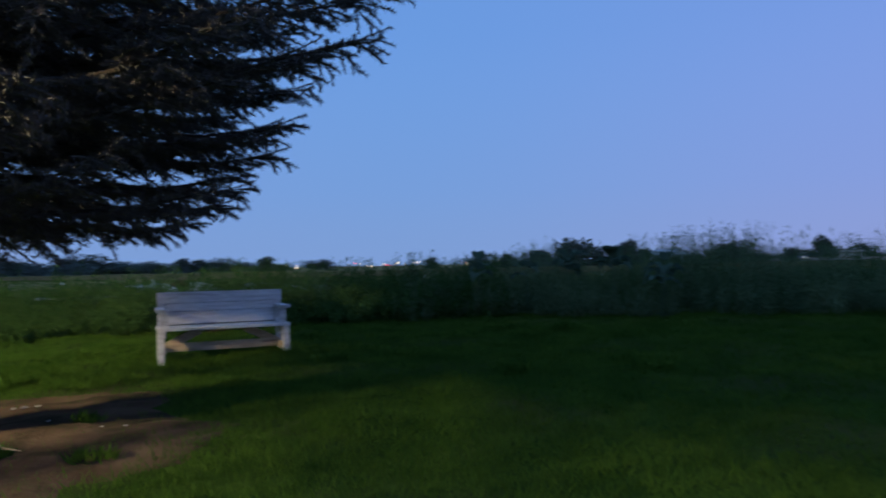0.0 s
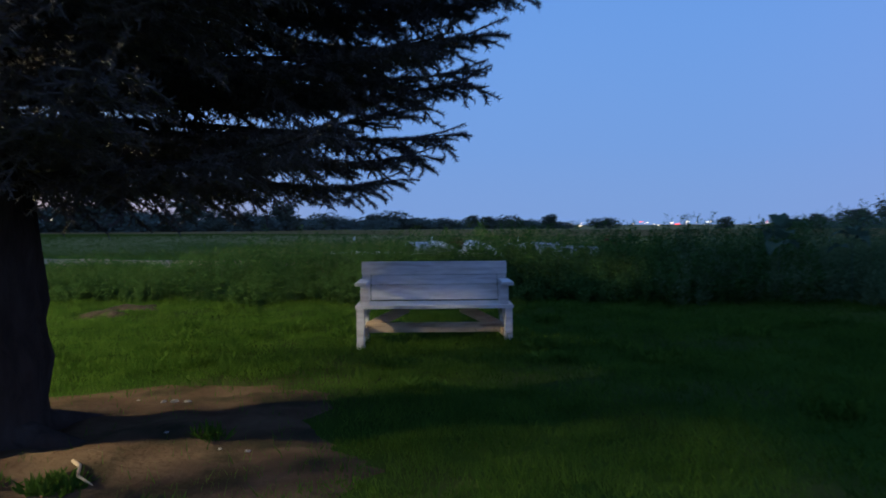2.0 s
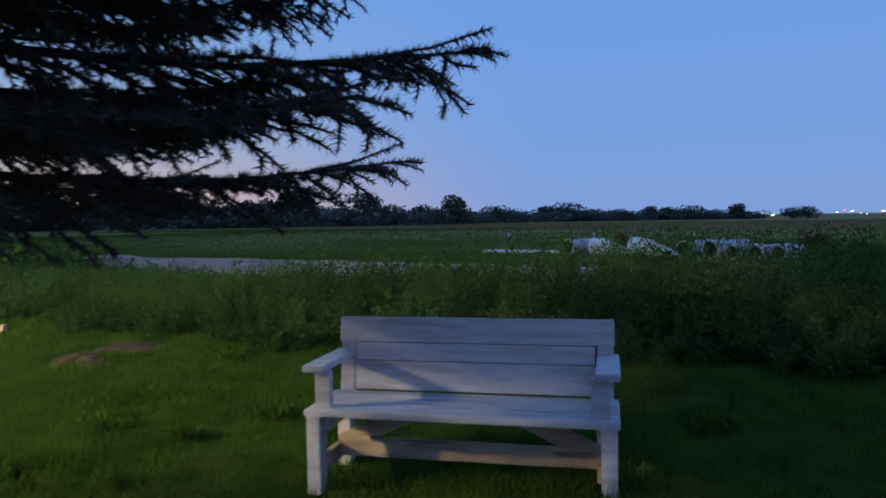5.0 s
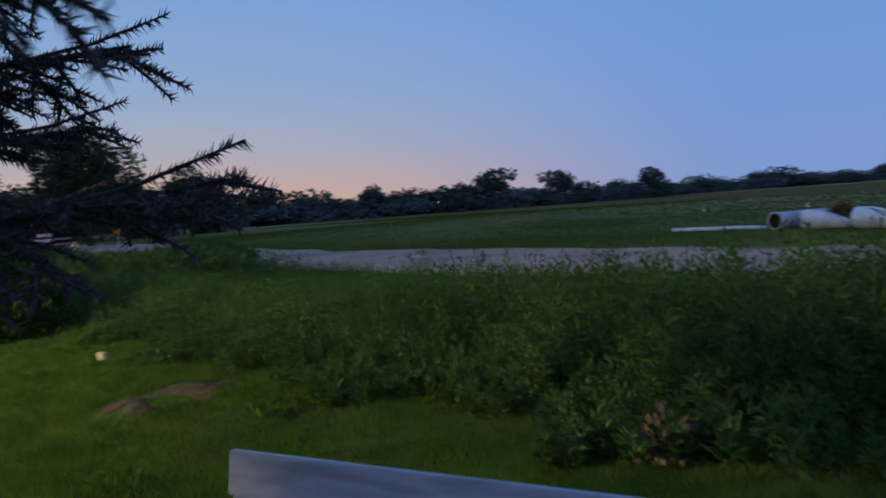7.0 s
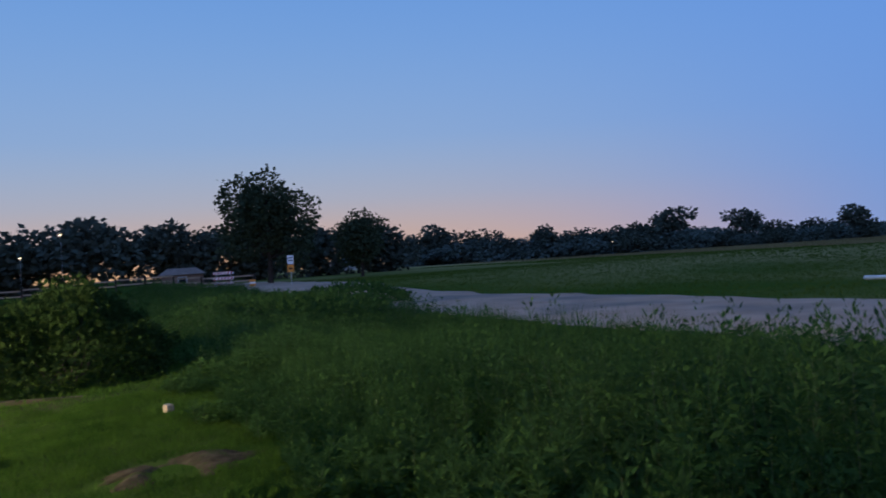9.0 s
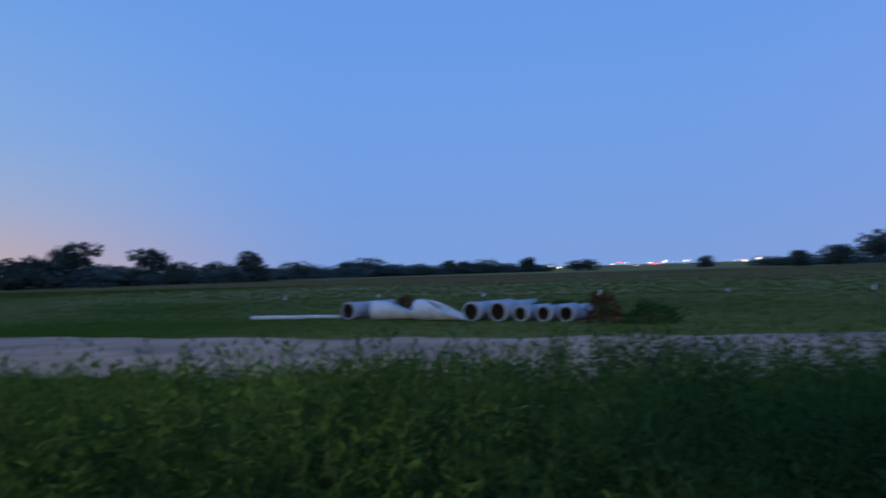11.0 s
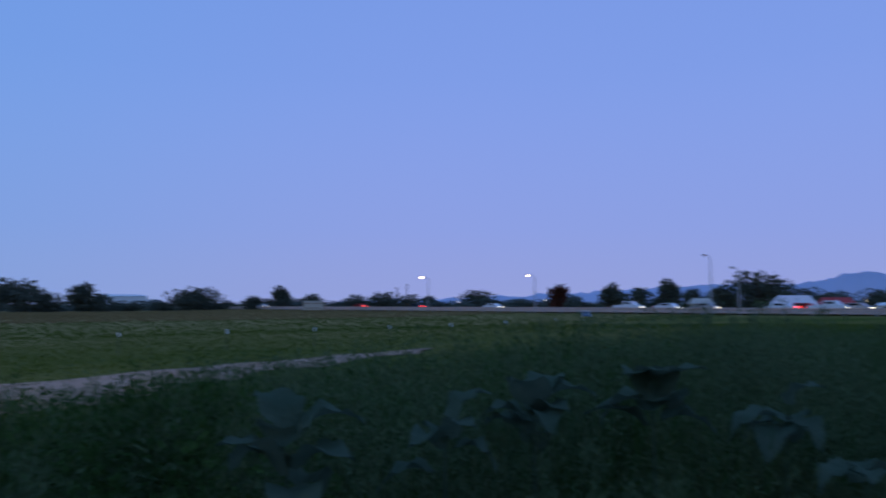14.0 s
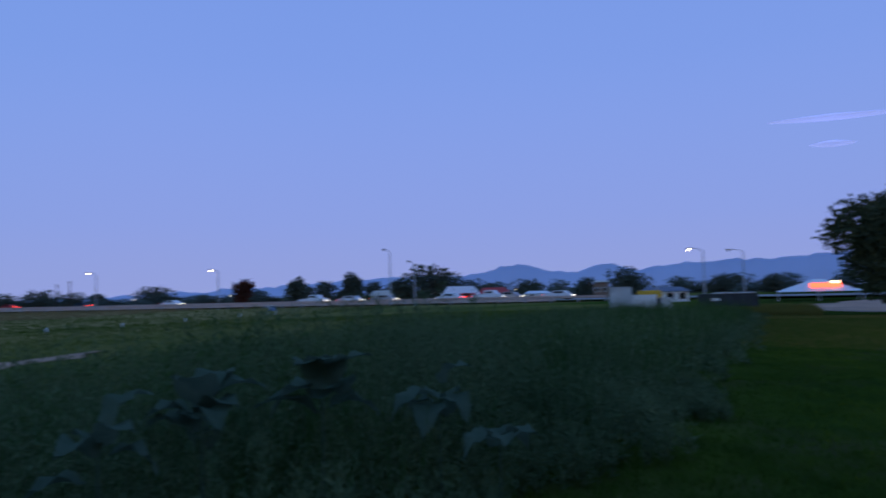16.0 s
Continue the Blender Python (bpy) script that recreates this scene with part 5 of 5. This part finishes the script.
def cabinet(x, y, sx, sy, sz, mt, label, doors=2):
    ob = empty("utility_cabinet", pose(x, y, gzf(x, y), 0, 0, -82), label, "cabinet", "utility cabinets")
    part("plinth", bbox(sx + 0.1, sy + 0.1, 0.16, (0, 0, 0.04)), M_CONCRETE, ob)
    part("body", bbox(sx, sy, sz, (0, 0, 0.1 + sz / 2), 0.02), mt, ob)
    part("lid", bbox(sx + 0.08, sy + 0.08, 0.06, (0, 0, 0.13 + sz), 0.01), mt, ob)
    for i in range(doors):
        xx = -sx / 2 + sx * (i + 0.5) / doors
        d = part("door", bbox(sx / doors - 0.06, 0.03, sz - 0.14, (xx, -sy / 2 - 0.016, 0.1 + sz / 2), 0.006), mt, ob)
        part("handle", bbox(0.03, 0.04, 0.16, (xx + 0.2, -sy / 2 - 0.045, 0.1 + sz / 2)), M_STEEL, d)


cabinet(49.95, 19.55, 1.45, 0.9, 1.62, M_GREY, "tall pale grey utility cabinet beyond the weeds")
cabinet(50.25, 18.0, 1.6, 0.9, 1.05, M_WHITE, "low white utility cabinet beside the tall one")
cabinet(50.5, 16.6, 0.7, 0.7, 0.85, M_GREY, "small grey utility cabinet beside the white one", 1)


def yellow_tank():
    ob = empty("equipment_skid", pose(52.4, 18.1, gzf(52.4, 18.1), 0, 0, -82), "bright yellow machine housing behind the cabinets", "machine")
    part("housing", bbox(1.7, 1.3, 0.55, (0.1, 0, 1.22), 0.08), M_YELLOW, ob)
    part("frame", bbox(2.2, 1.2, 0.95, (0, 0, 0.46), 0.02), M_BLACK, ob)
    part("exhaust", cyl(0.06, 0.06, 0.25, (0.6, 0, 1.48), 10), M_STEEL, ob)


yellow_tank()


def dumpster():
    ob = empty("dumpster", pose(54.0, 12.9, gzf(54.0, 12.9), 0, 0, -87) @ Matrix.Scale(1.14, 4), "dark blue-green steel dumpster with pale lid", "dumpster")
    part("body", bbox(3.4, 1.7, 1.05, (0, 0, 0.58), 0.03), M_DARKBLUE, ob)
    for i in range(6):
        part("rib", bbox(0.08, 0.06, 0.95, (-1.5 + i * 0.6, -0.87, 0.58)), M_DARKBLUE, ob)
    part("lid", bbox(2.4, 1.72, 0.06, (0.3, 0, 1.13), 0.01), M_GREY, ob, "pale lid")
    part("placard", bbox(0.5, 0.02, 0.16, (-0.7, -0.91, 0.75)), M_WHITE, ob)
    for s in (-1, 1):
        part("skid", bbox(3.2, 0.15, 0.12, (0, s * 0.7, 0.03)), M_BLACK, ob)


dumpster()


# ---- west side: barricade, sign, fence ----
def barricade():
    ob = empty("barricade", pose(-60.7, 18.35, gzf(-60.7, 18.35), 0, 0, 82), "road barricade with red and white striped boards", "barricade")
    for s in (-1, 1):
        part("upright", bbox(0.06, 0.06, 1.45, (s * 0.55, 0, 0.70)), M_STEEL, ob)
        part("foot", bbox(0.06, 1.0, 0.06, (s * 0.55, 0, 0.03)), M_STEEL, ob)
    for z in (0.5, 0.92, 1.34):
        b = part("board", bbox(1.5, 0.03, 0.22, (0, -0.05, z), 0.004), M_WHITE, ob)
        for i in range(6):
            bm = bmesh.new()
            x = -0.66 + i * 0.25
            vs = [bm.verts.new((x + dx, -0.067, z + dz)) for dx, dz in ((-0.09, -0.105), (0.03, -0.105), (0.13, 0.105), (0.01, 0.105))]
            bm.faces.new(vs)
            part("stripe", bm, M_RED, b)


barricade()


def road_sign():
    ob = empty("road_sign", pose(-59.7, 23.45, gzf(-59.7, 23.45), 0, 0, 77), "road sign with white and yellow plates on a post", "sign")
    part("post", bbox(0.06, 0.05, 2.5, (0, 0.04, 1.2)), M_STEEL, ob)
    part("plate", bbox(0.5, 0.02, 0.72, (0, 0, 2.05), 0.004), M_WHITE, ob, "white plate")
    pl = part("plate", bbox(0.5, 0.02, 0.6, (0, 0, 1.36), 0.004), M_ORANGE, ob, "orange-yellow plate")
    part("arrow", merge(bbox(0.28, 0.006, 0.10, (0, -0.014, 1.34)), bbox(0.10, 0.006, 0.24, (-0.05, -0.014, 1.38))), M_BLACK, pl)
    part("writing", merge(bbox(0.34, 0.006, 0.07, (0, -0.014, 2.2)), bbox(0.30, 0.006, 0.07, (0, -0.014, 2.0))), M_BLACK, ob)


road_sign()
mk = empty("marker_board", pose(-60.4, 20.5, gzf(-60.4, 20.5), 0, 0, 78), "short orange and white marker board", "marker")
part("panel", bbox(0.45, 0.04, 0.55, (0, 0, 0.42), 0.005), M_ORANGE, mk)
part("stripe", bbox(0.45, 0.01, 0.14, (0, -0.026, 0.42)), M_WHITE, mk)
part("leg", bbox(0.06, 0.06, 0.35, (0, 0.03, 0.12)), M_STEEL, mk)


def rail_fence():
    ob = empty("rail_fence", pose(-72, -6, 0), "weathered wooden rail fence along the lane", "fence")
    for i in range(13):
        y = i * 2.4
        z = gzf(-72, -6 + y)
        part("post", bbox(0.14, 0.14, 1.25, (0, y, z + 0.55), 0.01), M_TIMBER, ob)
        if i < 12:
            for k in (0.5, 0.95):
                part("rail", bbox(0.05, 2.4, 0.13, (-0.09, y + 1.2, z + k), 0.005), M_RAWWOOD, ob)


rail_fence()
house("shed", 84.5, 84, 4.2, 3, 1.5, 0.7, M_BRICK, M_BRICK, "small brown shed beside the fence", None, 1)


# ---- far lights on the horizon ----
def far_light(brg, dist, h, size, mt, label):
    b = radians(brg)
    x, y = -1 - math.sin(b) * dist, 9.5 + math.cos(b) * dist
    ob = empty("light_mast", pose(x, y, gzf(x, y), 0, 0, brg), label, "lamp", "far town lights")
    part("mast", cyl(size * 0.12, size * 0.12, h, (0, 0, -0.1), 6), M_STEEL, ob)
    part("lamp", bbox(size * 1.9, size, size * 0.7, (0, 0, h), size * 0.1), mt, ob)


for i in range(44):
    brg = 12.8 - i * 0.42 + random.uniform(-0.25, 0.25)
    if 8.3 < brg < 11.2 or -0.4 < brg < 1.6:
        continue
    far_light(brg, 620 + random.uniform(0, 120), random.uniform(0.6, 4.2), random.uniform(0.3, 1.5), (G_CITY, G_HEAD, G_CITY, G_CITY, G_HEAD, G_CITY, G_TAIL)[i % 7], "small far town light above the field")
for brg in (-42.3, -46.8, -49.0, -52.5, -57.2, -61.8, -69.9, -70.9, -73.8, -78.2):
    far_light(brg, 240 + random.uniform(0, 60), random.uniform(1.5, 3.2), random.uniform(0.25, 0.45), G_CITY, "small warm light beyond the highway")
for brg, h in ((94.8, 4.4), (92.3, 6.6), (68.4, 3.0), (51.9, 3.6)):
    far_light(brg, 92 if brg > 80 else 205, h, 0.14, G_CITY, "small warm yard light among the trees")
